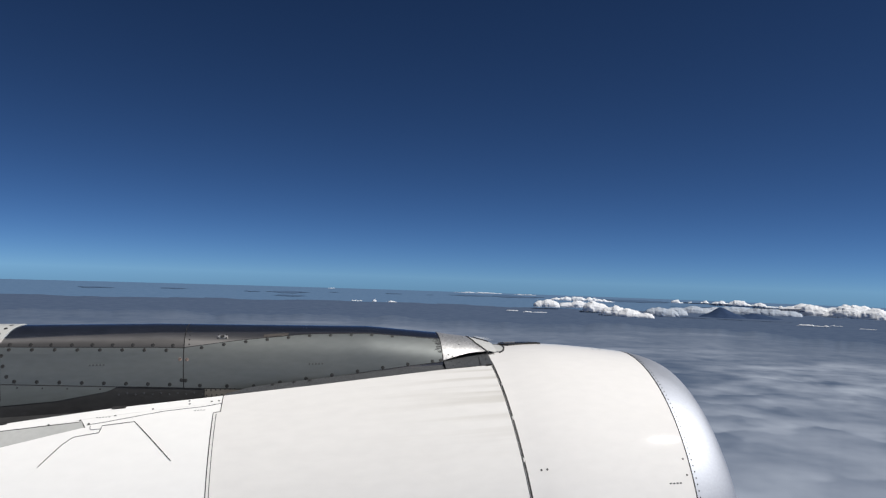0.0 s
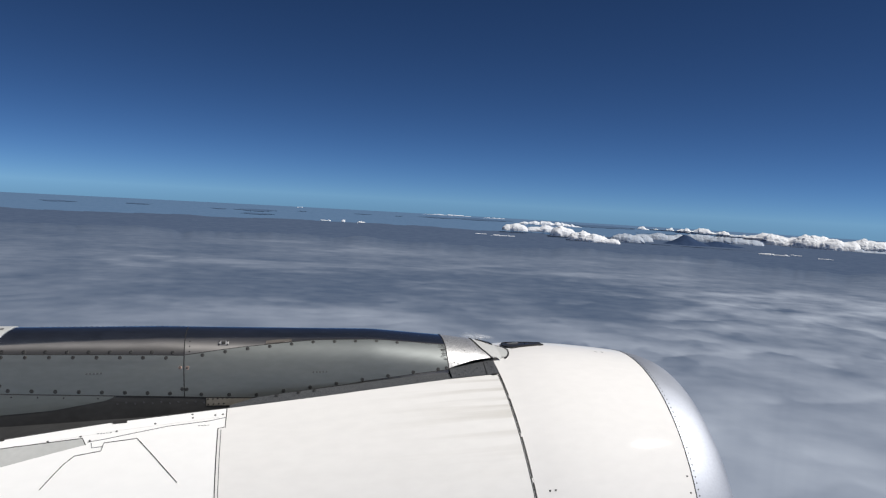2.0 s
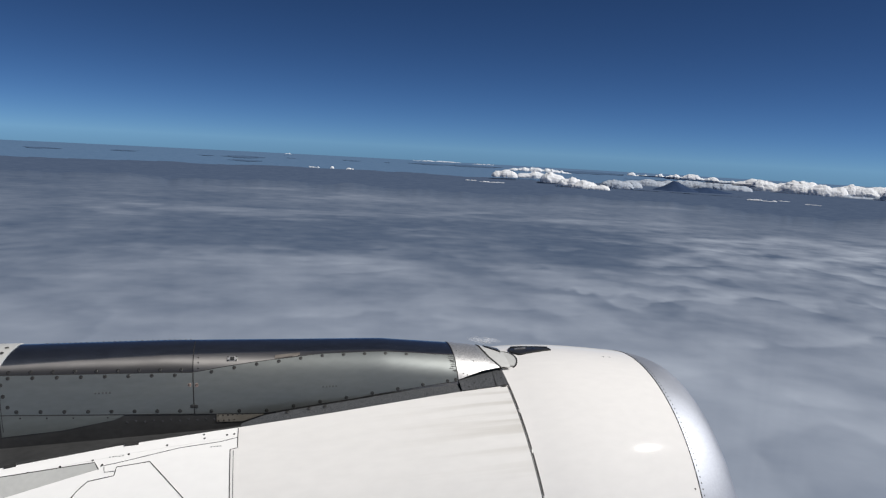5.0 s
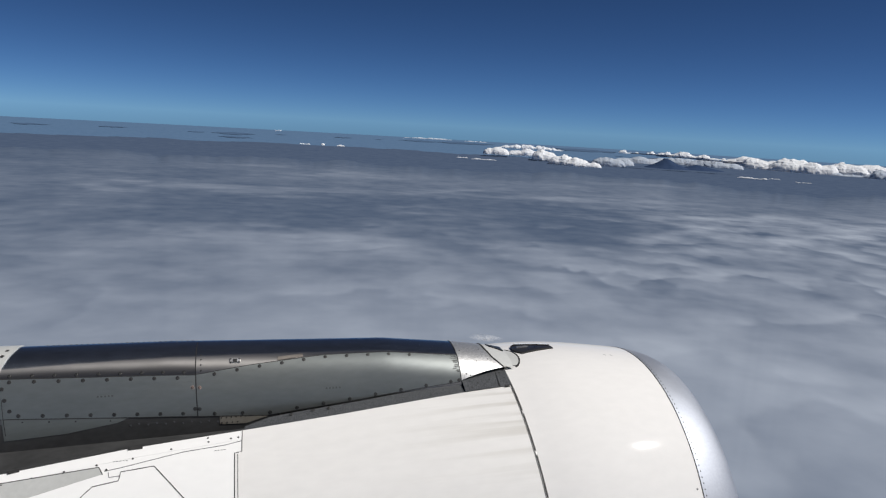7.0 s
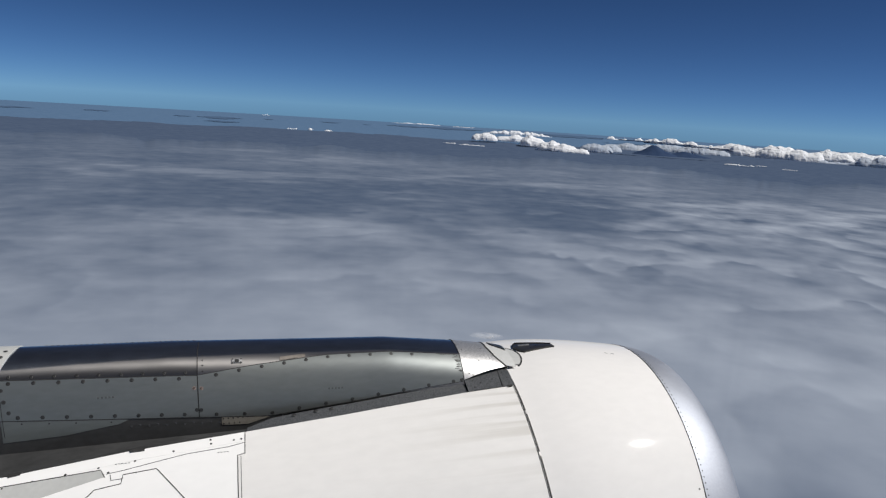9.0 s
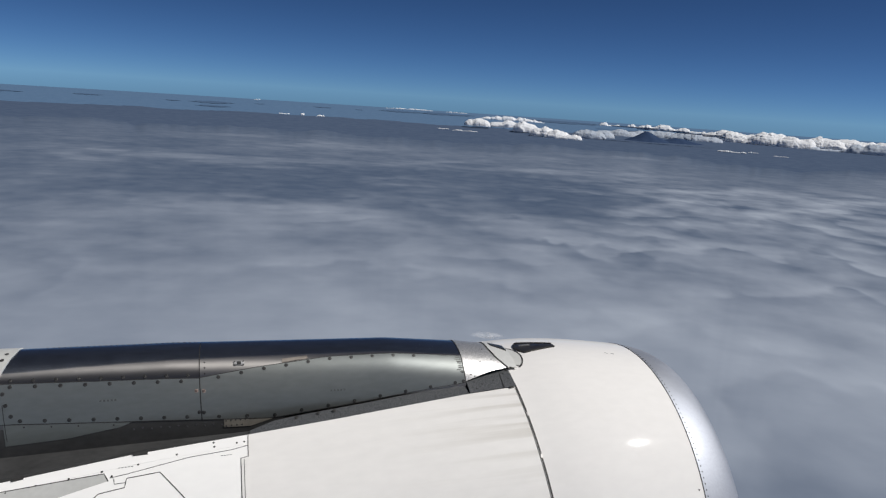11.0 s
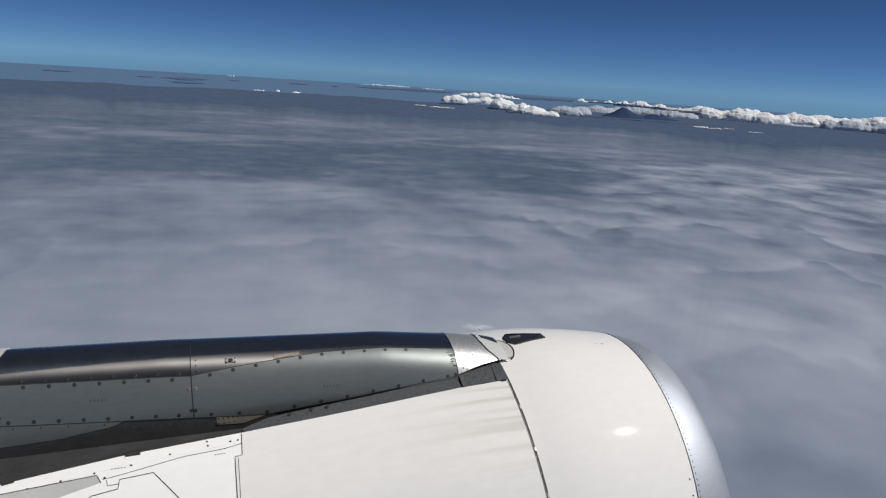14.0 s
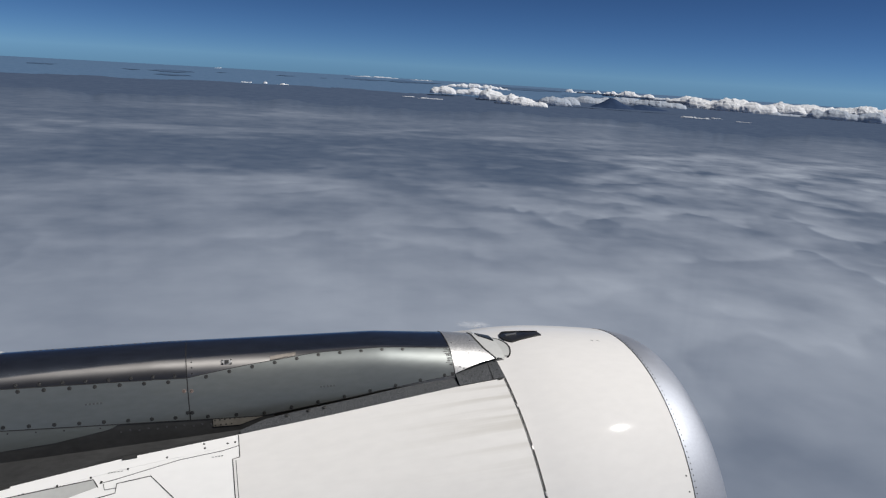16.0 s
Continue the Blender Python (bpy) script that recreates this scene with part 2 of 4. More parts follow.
def nac(x, deg, off=0.0):
    """A point on the nacelle: deg from the top towards the cabin."""
    r, a = radius(x) + off, radians(deg)
    return Vector((x, -r * math.sin(a), r * math.cos(a)))


def nac_frame(x, deg, off=0.0):
    e = 0.004
    p = nac(x, deg, off)
    ax = (nac(x + e, deg) - nac(x - e, deg)).normalized()
    no = ax.cross(nac(x, deg + 0.2) - nac(x, deg - 0.2)).normalized()
    if no.dot(Vector((0, p.y, p.z))) < 0:
        no = -no
    return Matrix.Translation(p) @ Matrix((ax, no.cross(ax), no)).transposed().to_4x4()


def joint_x(deg):                       # the joint's plane leans a little
    return -0.053 * R_JOINT * math.cos(radians(deg))


def lip_x(deg):
    return X_LIP + 0.061 * R_LIP * math.cos(radians(deg))


def cowl_edge(x):                       # upper edge of the white cowls, beside the pylon
    return lerp(x, (-3.3, -2.557, -2.01, -1.479, -1.015, -0.346, -0.06), (31.0, 26.7, 23.2, 21.1, 19.1, 15.6, 14.7))


# pylon: a rounded beam on top of the nacelle
P_X = (-3.3, -2.55, -1.85, -0.72, -0.335, -0.17, 0.0, 0.2)
P_Z = (1.48, 1.442, 1.410, 1.332, 1.274, 1.243, 1.19, 1.15)
PW_X, PW_Y, P_N, P_BASE = (-3.3, -1.5, -0.8, -0.3, 0.0, 0.2), (0.25, 0.25, 0.255, 0.26, 0.25, 0.20), 2.3, 1.0


def pyl(x, phi, off=0.0):
    """A point on the pylon: phi 0 low on the cabin side, 90 on its crest, 180 low on the far side."""
    w, h = lerp(x, PW_X, PW_Y) + off, lerp(x, P_X, P_Z) - P_BASE + off
    c, s = math.cos(radians(phi)), math.sin(radians(phi))
    return Vector((x, -w * math.copysign(abs(c) ** (2 / P_N), c), P_BASE + h * max(0, s) ** (2 / P_N)))


def pyl_frame(x, phi, off=0.0):
    p = pyl(x, phi, off)
    ax = (pyl(x + 0.01, phi) - pyl(x - 0.01, phi)).normalized()
    no = ax.cross(pyl(x, phi - 0.5) - pyl(x, phi + 0.5)).normalized()
    if no.dot(Vector((0, p.y, p.z - P_BASE))) < 0:
        no = -no
    return Matrix.Translation(p) @ Matrix((ax, no.cross(ax), no)).transposed().to_4x4()


# ---------------------------------------------------------------- the engine: nacelle
engine = tagged(new("jet_engine"), "white-painted jet engine nacelle with bare metal intake lip", "jet engine")
engine.matrix_basis = TILT
GAP = 0.0035


def intake_fn(u, v, off):
    d = 360 * v
    return nac(joint_x(d) + GAP + u * (lip_x(d) - joint_x(d) - 1.5 * GAP), d, off)


intake_cowl = part("intake_cowl", shell(intake_fn, 26, 160, 0.012, True), WHITE, engine)


def lip_fn(u, v, off):
    d = 360 * v
    if u < 0.75:
        k = math.sin(u / 0.75 * math.pi / 2)
        return nac(lip_x(d) + GAP * 0.5 + k * (X_NOSE - 1e-4 - lip_x(d) - GAP * 0.5), d, off)
    k = (u - 0.75) / 0.25 * math.pi / 2
    r, a = R_NOSE - (1 - math.cos(k)) * 0.09 + off, radians(d)
    return Vector((X_NOSE - math.sin(k) * 0.2 + off, -r * math.sin(a), r * math.cos(a)))


lip_skin = part("lip_skin", shell(lip_fn, 32, 160, 0.004, True), LIP, engine, "satin bare aluminium intake lip")


def duct_fn(u, v, off):
    d = radians(360 * v)
    r = R_NOSE - 0.09 - 0.03 * u + off
    return Vector((X_NOSE - 0.2 - u * 0.9, -r * math.sin(d), r * math.cos(d)))


part("intake_duct", shell(duct_fn, 6, 96, 0.01, True), GREY, engine, "light grey inner intake duct")


def core_fn(u, v, off):
    d = radians(360 * v)
    x = -3.3 + u * 4.05
    r = 1.04 if x < -1.35 else lerp(x, (-1.35, -0.6, -0.35, 0.1, 0.75), (1.04, 1.07, 1.12, 1.148, 1.06))
    r += off
    return Vector((x, -r * math.sin(d), r * math.cos(d)))


part("inner_shield", shell(core_fn, 40, 96, 0.01, True), DARK, engine, "dark heat shield under the cowls")


def cowl_fn(x_a, x_b, leads):
    def fn(u, v, off):
        x = x_a + (x_b - x_a) * u
        e = cowl_edge(x)
        d = e + (360 - 2 * e) * v
        if leads:                       # follow the leaning joint
            x = x_a + (joint_x(d) - GAP - x_a) * u
        return nac(x, d, off)
    return fn


fan_cowl = part("fan_cowl", shell(cowl_fn(X_AFT + 0.0004, -0.06, True), 30, 150, 0.012), WHITE_COWL, engine,
                "white fan cowl with grey soot streaks")
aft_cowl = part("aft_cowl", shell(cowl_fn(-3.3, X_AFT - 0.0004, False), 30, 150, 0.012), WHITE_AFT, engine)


# fasteners, shared meshes
def bolt_mesh(name, r, h, mat, sides=10, slot=True):
    """A fastener: washer, domed head and a drive recess."""
    bm = bmesh.new()
    rings = [(r, 0.0), (r, h * 0.35), (r * 0.78, h * 0.4), (r * 0.68, h * 0.9), (r * 0.5, h)]
    if slot:
        rings += [(r * 0.3, h), (r * 0.25, h * 0.4)]
    vs = [[bm.verts.new((q * math.cos(2 * math.pi * k / sides), q * math.sin(2 * math.pi * k / sides), z))
           for k in range(sides)] for q, z in rings]
    for a, b in zip(vs, vs[1:]):
        for k in range(sides):
            bm.faces.new((a[k], a[(k + 1) % sides], b[(k + 1) % sides], b[k]))
    bm.faces.new(vs[-1])
    if slot:                            # worn bright head in a dark ring
        for f in bm.faces:
            c = f.calc_center_median()
            f.material_index = 1 if r * 0.32 < math.hypot(c.x, c.y) < r * 0.62 else 0
    me = bpy.data.meshes.new(name)
    bm.to_mesh(me)
    bm.free()
    me.materials.append(mat)
    me.materials.append(WORN)
    return me


WORN = material("worn_steel", (0.085, 0.084, 0.082), 0.45, 0.6, 0.2, 60, fine=200)
BOLT_ME = bolt_mesh("bolt", 0.0098, 0.0013, BOLT)
HEX_ME = bolt_mesh("hex_bolt", 0.010, 0.002, BRASS, 6)
RIVET_ME = bolt_mesh("rivet", 0.0042, 0.0012, BOLT, 7, False)
DOT_ME = bolt_mesh("fastener", 0.0054, 0.0010, BOLT, 8, False)
STUD_ME = bolt_mesh("stud", 0.0055, 0.0007, GRAIN, 7, False)


def strip(path, width, thick, place, closed=False):
    """A narrow band with thickness that follows path on a surface; place(x, angle, offset) gives its points."""
    fine = []
    for (x0, a0), (x1, a1) in zip(path, path[1:]):
        k = max(2, int(abs(x1 - x0) / 0.05 + abs(a1 - a0) / 2))
        fine += [(x0 + (x1 - x0) * i / k, a0 + (a1 - a0) * i / k) for i in range(k)]
    fine.append(path[-1])
    bm = bmesh.new()
    rows = []
    for i, (x, a) in enumerate(fine):
        p = place(x, a, 0)
        q0, q1 = place(*fine[max(0, i - 1)], 0), place(*fine[min(len(fine) - 1, i + 1)], 0)
        no = (place(x, a, 0.01) - p).normalized()
        side = (q1 - q0).cross(no).normalized() * width / 2
        rows.append([bm.verts.new(p + s * side + no * z) for s, z in ((-1, -thick), (-1, thick), (1, thick), (1, -thick))])
    for r0, r1 in zip(rows, rows[1:]):
        for k in range(4):
            bm.faces.new((r0[k], r0[(k + 1) % 4], r1[(k + 1) % 4], r1[k]))
    bm.faces.new(rows[0][::-1])
    bm.faces.new(rows[-1])
    return bm


def quad_plate(corners, place, thick, nu=8, nv=8, off=0.0):
    """A plate between four corners given as (x, angle) on a surface."""
    a, b, c, d = [Vector((*q, 0)) for q in corners]

    def fn(u, v, o):
        q = (a * (1 - u) + b * u) * (1 - v) + (d * (1 - u) + c * u) * v
        return place(q.x, q.y, off + o)
    return shell(fn, nu, nv, thick)


# lip: a row of rivets beside its joint
for k in range(75):
    d = -42 + k * 1.64
    shared("rivet", RIVET_ME, lip_skin, nac_frame(lip_x(d) + 0.017, d))
for d in (49.6, 53.9):
    shared("fastener", DOT_ME, intake_cowl, nac_frame(lip_x(d) - 0.03, d, 0.0002))
part("joint_seal", strip([(lip_x(d) - 0.001, d) for d in range(-60, 121, 3)], 0.006, 0.0012, nac), SEAL, lip_skin)

# intake cowl: recessed air scoop, triangular fairing, two fasteners, small marks
SC_A, SC_B = 0.062, 0.318


def scoop_mid(x):
    return -5.6 - 1.2 * (x - SC_A) / (SC_B - SC_A)


def scoop_half(x):
    u = (x - SC_A) / (SC_B - SC_A)
    return 4.3 * min(1, math.sqrt(max(0, u) / 0.16)) * (1 - 0.66 * max(0, (u - 0.16) / 0.84))


def scoop_fn(u, v, off):
    x = SC_A + (SC_B - SC_A) * (0.5 - 0.5 * math.cos(math.pi * u)) if u < 0.5 else SC_A + (SC_B - SC_A) * u
    w = scoop_half(x)
    lift = 0.003 + 0.004 * math.sin(math.pi * v)
    return nac(x, scoop_mid(x) - w + 2 * w * v, off + lift)


air_scoop = part("air_scoop", shell(scoop_fn, 24, 8, 0.006), SCOOP, intake_cowl, "dark leaf-shaped air scoop")


def scoop_rim(side):
    xs = [SC_A + (SC_B - SC_A) * k / 30 for k in range(31)]
    return [(x, scoop_mid(x) + side * scoop_half(x)) for x in xs]


for s in (-1, 1):
    part("rim", strip(scoop_rim(s), 0.006, 0.009, nac), BOLT, air_scoop)
part("blade", strip([(0.10, -6.6), (0.17, -6.9)], 0.010, 0.012, nac), SILVER, air_scoop, "bright little blade in the scoop")


def fairing_fn(u, v, off):
    # rounded tongue in front of the pylon
    a0, a1 = -8.7, 5.8
    d = a0 + (a1 - a0) * v
    tip = 0.062 * math.sqrt(max(0, 1 - ((d - 0.4) / 6.3) ** 2)) if abs(d - 0.4) < 6.3 else 0
    x0 = joint_x(d) + 0.004
    return nac(x0 + u * (tip - x0), d, off + 0.004 + 0.014 * (1 - u))


nose_tongue = part("nose_tongue", shell(fairing_fn, 8, 20, 0.006), GREY, intake_cowl, "pale grey rounded fairing")
part("joint_seal", strip([(0.064 * math.sqrt(max(0, 1 - ((d - 0.4) / 6.4) ** 2)) - 0.001 * abs(d - 0.4), d)
                          for d in np.linspace(-5.8, 6.4, 16)], 0.008, 0.006, nac), SEAL, nose_tongue)
for x in (0.003, 0.031):
    shared("fastener", DOT_ME, intake_cowl, nac_frame(x + 0.03, 50.8, 0.0002))
for x in (0.614, 0.655):
    part("marking", strip([(x, -1.6), (x + 0.012, -1.0)], 0.004, 0.0006, nac), MARK, intake_cowl)
for k in range(4):
    part("marking", strip([(0.666 + k * 0.018, 55.9), (0.679 + k * 0.018, 55.9)], 0.007, 0.0005, nac), MARK, intake_cowl)
# dark seal in the joint between intake and fan cowl, with bright clips
joint_seal = part("joint_seal", strip([(joint_x(d), d) for d in range(13, 121, 3)], 0.008, 0.0012, nac), SEAL, fan_cowl)
part("joint_edge", strip([(joint_x(d) - 0.008, d) for d in range(15, 121, 3)], 0.003, 0.0010, nac), BOLT, fan_cowl)
for d in (24.5, 36.5, 48):
    part("clip", strip([(joint_x(d), d - 0.5), (joint_x(d), d + 0.5)], 0.006, 0.003, nac), SILVER, fan_cowl)

# aft cowl: joint, edge strip, hatch outlines, marks
part("cowl_step", quad_plate(((-1.512, 27.7), (-1.4795, 27.5), (-1.4795, 110), (-1.512, 110)), nac, 0.0012, 2, 60, 0.0006), WHITE_COWL, fan_cowl)
part("joint_seal", strip([(-1.480, 21.3), (-1.481, 27.3), (-1.515, 27.6), (-1.513, 60)], 0.0034, 0.0014, nac), SEAL, aft_cowl)
part("joint_seal", strip([(-1.500, 28.0), (-1.498, 60)], 0.003, 0.0012, nac), MARK, aft_cowl)
part("edge_line", strip([(-1.479, 24.2), (-1.56, 25.0), (-1.75, 25.7), (-2.025, 28.2), (-2.098, 28.7)], 0.003, 0.0010, nac), MARK, aft_cowl)
part("hatch_line", strip([(-2.26, 40.0), (-2.181, 34.3), (-2.142, 32.3), (-2.031, 31.5), (-2.025, 29.3), (-1.88, 28.7), (-1.743, 37.2),
                          (-1.68, 41.0)], 0.0038, 0.0011, nac), SEAL, aft_cowl)
part("hatch_line", strip([(-2.081, 29.0), (-2.076, 30.4), (-2.027, 30.3)], 0.003, 0.0010, nac), MARK, aft_cowl)
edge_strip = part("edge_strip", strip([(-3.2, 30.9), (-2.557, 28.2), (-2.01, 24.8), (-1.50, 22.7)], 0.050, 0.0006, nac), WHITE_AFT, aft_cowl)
for x, d in ((-1.642, 22.4), (-1.638, 23.6), (-1.533, 23.2), (-1.498, 23.1), (-1.809, 24.6), (-1.979, 26.1), (-2.136, 26.9), (-2.275, 27.7),
             (-2.411, 28.5), (-2.532, 29.4)):
    shared("fastener", DOT_ME, aft_cowl, nac_frame(x, d, 0.0006))
# flat grey plate: the less lit recess is painted, not sunk
part("grey_panel", quad_plate(((-2.75, 29.9), (-2.125, 27.6), (-2.106, 29.4), (-2.75, 37.5)), nac, 0.003, 16, 8, 0.0015), GREY, aft_cowl,
     "grey panel of the aft cowl, a recess's shade in its colour")
part("panel_edge", strip([(-2.75, 29.8), (-2.125, 27.5), (-2.104, 29.5)], 0.004, 0.0022, nac), SEAL, aft_cowl)
shared("fastener", DOT_ME, aft_cowl, nac_frame(-2.09, 28.4, 0.002))
for x0, x1, d0, d1 in ((-2.005, -1.941, 22.9, 23.0), (-2.517, -2.469, 26.1, 25.9)):
    part("rubber_stop", strip([(x0, d0 + 0.4), (x1, d1 + 0.2)], 0.016, 0.006, nac), SEAL, aft_cowl, "black rubber stop")
for x0, d0, n in ((-2.066, 26.4, 5), (-1.608, 26.3, 4), (-2.48, 31.6, 3)):
    for k in range(n):
        part("marking", strip([(x0 + k * 0.014, d0), (x0 + k * 0.014 + 0.009, d0)], 0.0028, 0.0010, nac), MARK, aft_cowl)

# ---------------------------------------------------------------- the pylon
pylon = tagged(new("engine_pylon"), "dark metal engine pylon with bolted grey-green side panels", "engine pylon")
pylon.matrix_basis = TILT
X_NOSE_FAIRING = -0.325
X_SEAM = -1.705


def a_top(x):
    return lerp(x, (-2.62, X_SEAM), (50.8, 45.9))


def a_bot(x):
    return lerp(x, (-2.62, X_SEAM), (20.4, 11.8))


def b_top(x):
    return lerp(x, (-1.702, -1.41, -1.252, -1.059, -0.862, -0.615, -0.322), (46.2, 55.2, 59.2, 64.8, 66.4, 67.6, 68.1))


def b_bot(x):
    return lerp(x, (-1.716, -1.354, -1.209, -0.884, -0.64, -0.325), (11.8, 8.5, 10.6, 15.4, 20.7, 29.7))


def skin_fn(x0, x1):
    return lambda u, v, off: pyl(x0 + (x1 - x0) * u, 180 * v, off)


roof_aft = part("roof_skin", shell(skin_fn(-2.75, X_SEAM - 0.001), 30, 128, 0.004), TITAN, pylon, "dark titanium skin with a painted sheen band")
roof_fore = part("roof_skin", shell(skin_fn(X_SEAM + 0.001, X_NOSE_FAIRING), 40, 128, 0.004), TITAN, pylon)
part("wing_fairing", shell(lambda u, v, off: pyl(-3.3 + (0.725 - 0.35 * max(0.0, 0.5 - v) ** 1.2) * u, 180 * v, off + 0.006), 12, 48, 0.006), GREY, pylon,
     "pale grey fairing with bolts")


def sheen_band(ob, x0, x1, nu, nv, line, edge, amount):
    """Paints the sheet's bright reflected band, below the line (an angle by x), and its fade on the way down to the
    bolted edge.
    """
    at = ob.data.attributes.new("sheen_band", "FLOAT", "POINT")
    so = ob.data.attributes.new("sheen_fade", "FLOAT", "POINT")
    for k in range(len(ob.data.vertices)):
        i, j = (k // (nv + 1)) % (nu + 1), k % (nv + 1)
        x, phi = x0 + (x1 - x0) * i / nu, 180 * j / nv
        wave = 0.8 * noise.noise(Vector((x * 5, 2, 0))) + 0.5 * noise.noise(Vector((x * 17, 5, 0)))
        u = min(1, max(0, (line(x) + 1.0 + wave - phi) / 2.4))
        at.data[k].value = u * u * (3 - 2 * u)
        w = (line(x) - phi) / max(2.0, line(x) - edge(x)) + 0.10 * noise.noise(Vector((x * 7, phi * 0.15, 8)))
        w = min(1, max(0, (w - 0.22) / 0.55))
        so.data[k].value = amount * w * w * (3 - 2 * w)


sheen_band(roof_aft, -2.75, X_SEAM - 0.001, 30, 128, lambda x: lerp(x, (-2.6, -2.1, X_SEAM), (61.0, 65.5, 68.0)), a_top, 0.85)
sheen_band(roof_fore, X_SEAM + 0.001, X_NOSE_FAIRING, 40, 128, lambda x: lerp(x, (X_SEAM, -1.2, -0.7), (68.0, 70.0, 71.0)), b_top, 0.40)
part("seam", strip([(X_SEAM, 12), (X_SEAM, 45)], 0.0045, 0.0024, pyl), SEAL, pylon)
part("seam", strip([(X_SEAM, 46), (X_SEAM, 92)], 0.004, 0.0012, pyl), BOLT, pylon)


def panel_fn(x0, x1, lo, hi, lift):
    def fn(u, v, off):
        x = x0 + (x1 - x0) * u
        return pyl(x, lo(x) + (hi(x) - lo(x)) * v, off + lift)
    return fn


panel_aft = part("side_panel", shell(panel_fn(-2.75, X_SEAM - 0.003, a_bot, a_top, 0.0018), 24, 24, 0.006), PANEL, pylon)
panel_fore = part("side_panel", shell(panel_fn(X_SEAM + 0.003, X_NOSE_FAIRING - 0.003, b_bot, b_top, 0.0018), 36, 24, 0.006), PANEL, pylon)
part("panel_edge", strip([(x, a_top(x)) for x in np.linspace(-2.75, X_SEAM, 12)], 0.003, 0.0024, pyl), SEAL, panel_aft)
part("panel_edge", strip([(x, a_bot(x)) for x in np.linspace(-2.75, X_SEAM, 12)], 0.003, 0.0024, pyl), SEAL, panel_aft)
part("panel_edge", strip([(x, b_top(x)) for x in np.linspace(X_SEAM, -0.33, 30)], 0.003, 0.0024, pyl), SEAL, panel_fore)
part("panel_edge", strip([(x, b_bot(x)) for x in np.linspace(X_SEAM, -0.33, 30)], 0.003, 0.0024, pyl), SEAL, panel_fore)
for k in range(9):                      # along the roof's edge
    x = -2.574 + k * 0.1015
    shared("bolt", BOLT_ME, roof_aft, pyl_frame(x, a_top(x) + 2.7, 0.0005))
for k in range(8):
    x = -2.573 + k * 0.1114
    shared("bolt", BOLT_ME, panel_aft, pyl_frame(x, a_top(x) - 2.8, 0.0020))
for k in range(8):
    x = -2.535 + k * 0.1086
    shared("bolt", BOLT_ME, panel_aft, pyl_frame(x, a_bot(x) + 2.2, 0.0020))
for x, phi in ((-2.617, 42.2), (-2.605, 33.3), (-2.585, 25.4), (-1.727, 17.4)):
    shared("bolt", BOLT_ME, panel_aft, pyl_frame(x + 0.012, phi, 0.0020))
for k in range(10):
    x = -1.614 + k * 0.1135
    shared("bolt", BOLT_ME, panel_fore, pyl_frame(x, b_top(x) - 3.0, 0.0020))
for k in range(10):
    x = -1.622 + k * 0.1375
    shared("bolt", BOLT_ME, panel_fore, pyl_frame(x, b_bot(x) + 2.0, 0.0020))
for x, phi in ((-1.694, 17.0), (-0.338, 31.6)):
    shared("bolt", BOLT_ME, panel_fore, pyl_frame(x, phi, 0.0020))
shared("hex_bolt", HEX_ME, panel_aft, pyl_frame(-1.723, 34.6, 0.0018))
shared("hex_bolt", HEX_ME, panel_fore, pyl_frame(-1.688, 34.2, 0.0018))
for x0, phi, par in ((-2.176, 32.0, panel_aft), (-1.056, 27.8, panel_fore)):
    for k in range(5):                  # faint stamped marks
        part("marking", strip([(x0 + k * 0.017, phi), (x0 + k * 0.017 + 0.009, phi)], 0.011, 0.0024, pyl), MARK, par)
# latch on the roof
latch = part("latch", quad_plate(((-1.535, 57.6), (-1.485, 57.6), (-1.485, 62.4), (-1.535, 62.4)), pyl, 0.004, 4, 4, 0.004), SILVER, pylon,
             "small bright latch plate")
part("keyhole", strip([(-1.520, 60), (-1.500, 60)], 0.018, 0.006, pyl), SEAL, latch)
for x in (-1.531, -1.489):
    for phi in (58, 62):
        shared("rivet", RIVET_ME, latch, pyl_frame(x, phi, 0.004))
part("repair_patch", quad_plate(((-1.295, 58.5), (-1.163, 63.0), (-1.162, 67.5), (-1.294, 63.8)), pyl, 0.003, 8, 5, 0.0015), TITAN_DULL, pylon,
     "lighter riveted doubler plate")
for k in range(4):
    shared("rivet", RIVET_ME, roof_fore, pyl_frame(-1.68, 50 + k * 6.2, 0.0))
# far-side row of fasteners that breaks the outline of the roof
for k in range(27):
    shared("bolt", BOLT_ME, roof_aft, pyl_frame(-2.45 + k * 0.0275, 102, -0.001) @ Matrix.Diagonal((0.75, 0.75, 2.4, 1)))
for x, phi in ((-2.612, 86), (-2.622, 76), (-2.642, 66), (-2.68, 54)):
    shared("bolt", BOLT_ME, pylon, pyl_frame(x, phi, 0.0065))


part("shield_panel", shell(lambda u, v, off: pyl(-2.75 + 1.45 * u, 0.5 + 17 * v - 6 * u * v, off + 0.0008), 24, 6, 0.003), SHIELD, pylon,
     "dark grey heat shield below the side panels")


# plate under the aft panel, and the riveted bracket
def low_fn(u, v, off):
    x = -2.61 + u * 0.575
    lo = lerp(x, (-2.634, -2.33, -2.079, -2.03), (6.4, 7.7, 12.0, 15.2))
    return pyl(x, lo + (a_bot(x) - 0.5 - lo) * v, off + 0.002)


lower_plate = part("lower_plate", shell(low_fn, 20, 6, 0.005), PLATE, pylon)
for x in (-2.52, -2.40, -2.28, -2.12):
    shared("rivet", RIVET_ME, lower_plate, pyl_frame(x, a_bot(x) - 2.0, 0.002))
part("panel_edge", strip([(-2.607, 34), (-2.600, 9.5)], 0.0025, 0.0026, pyl), SEAL, panel_aft)
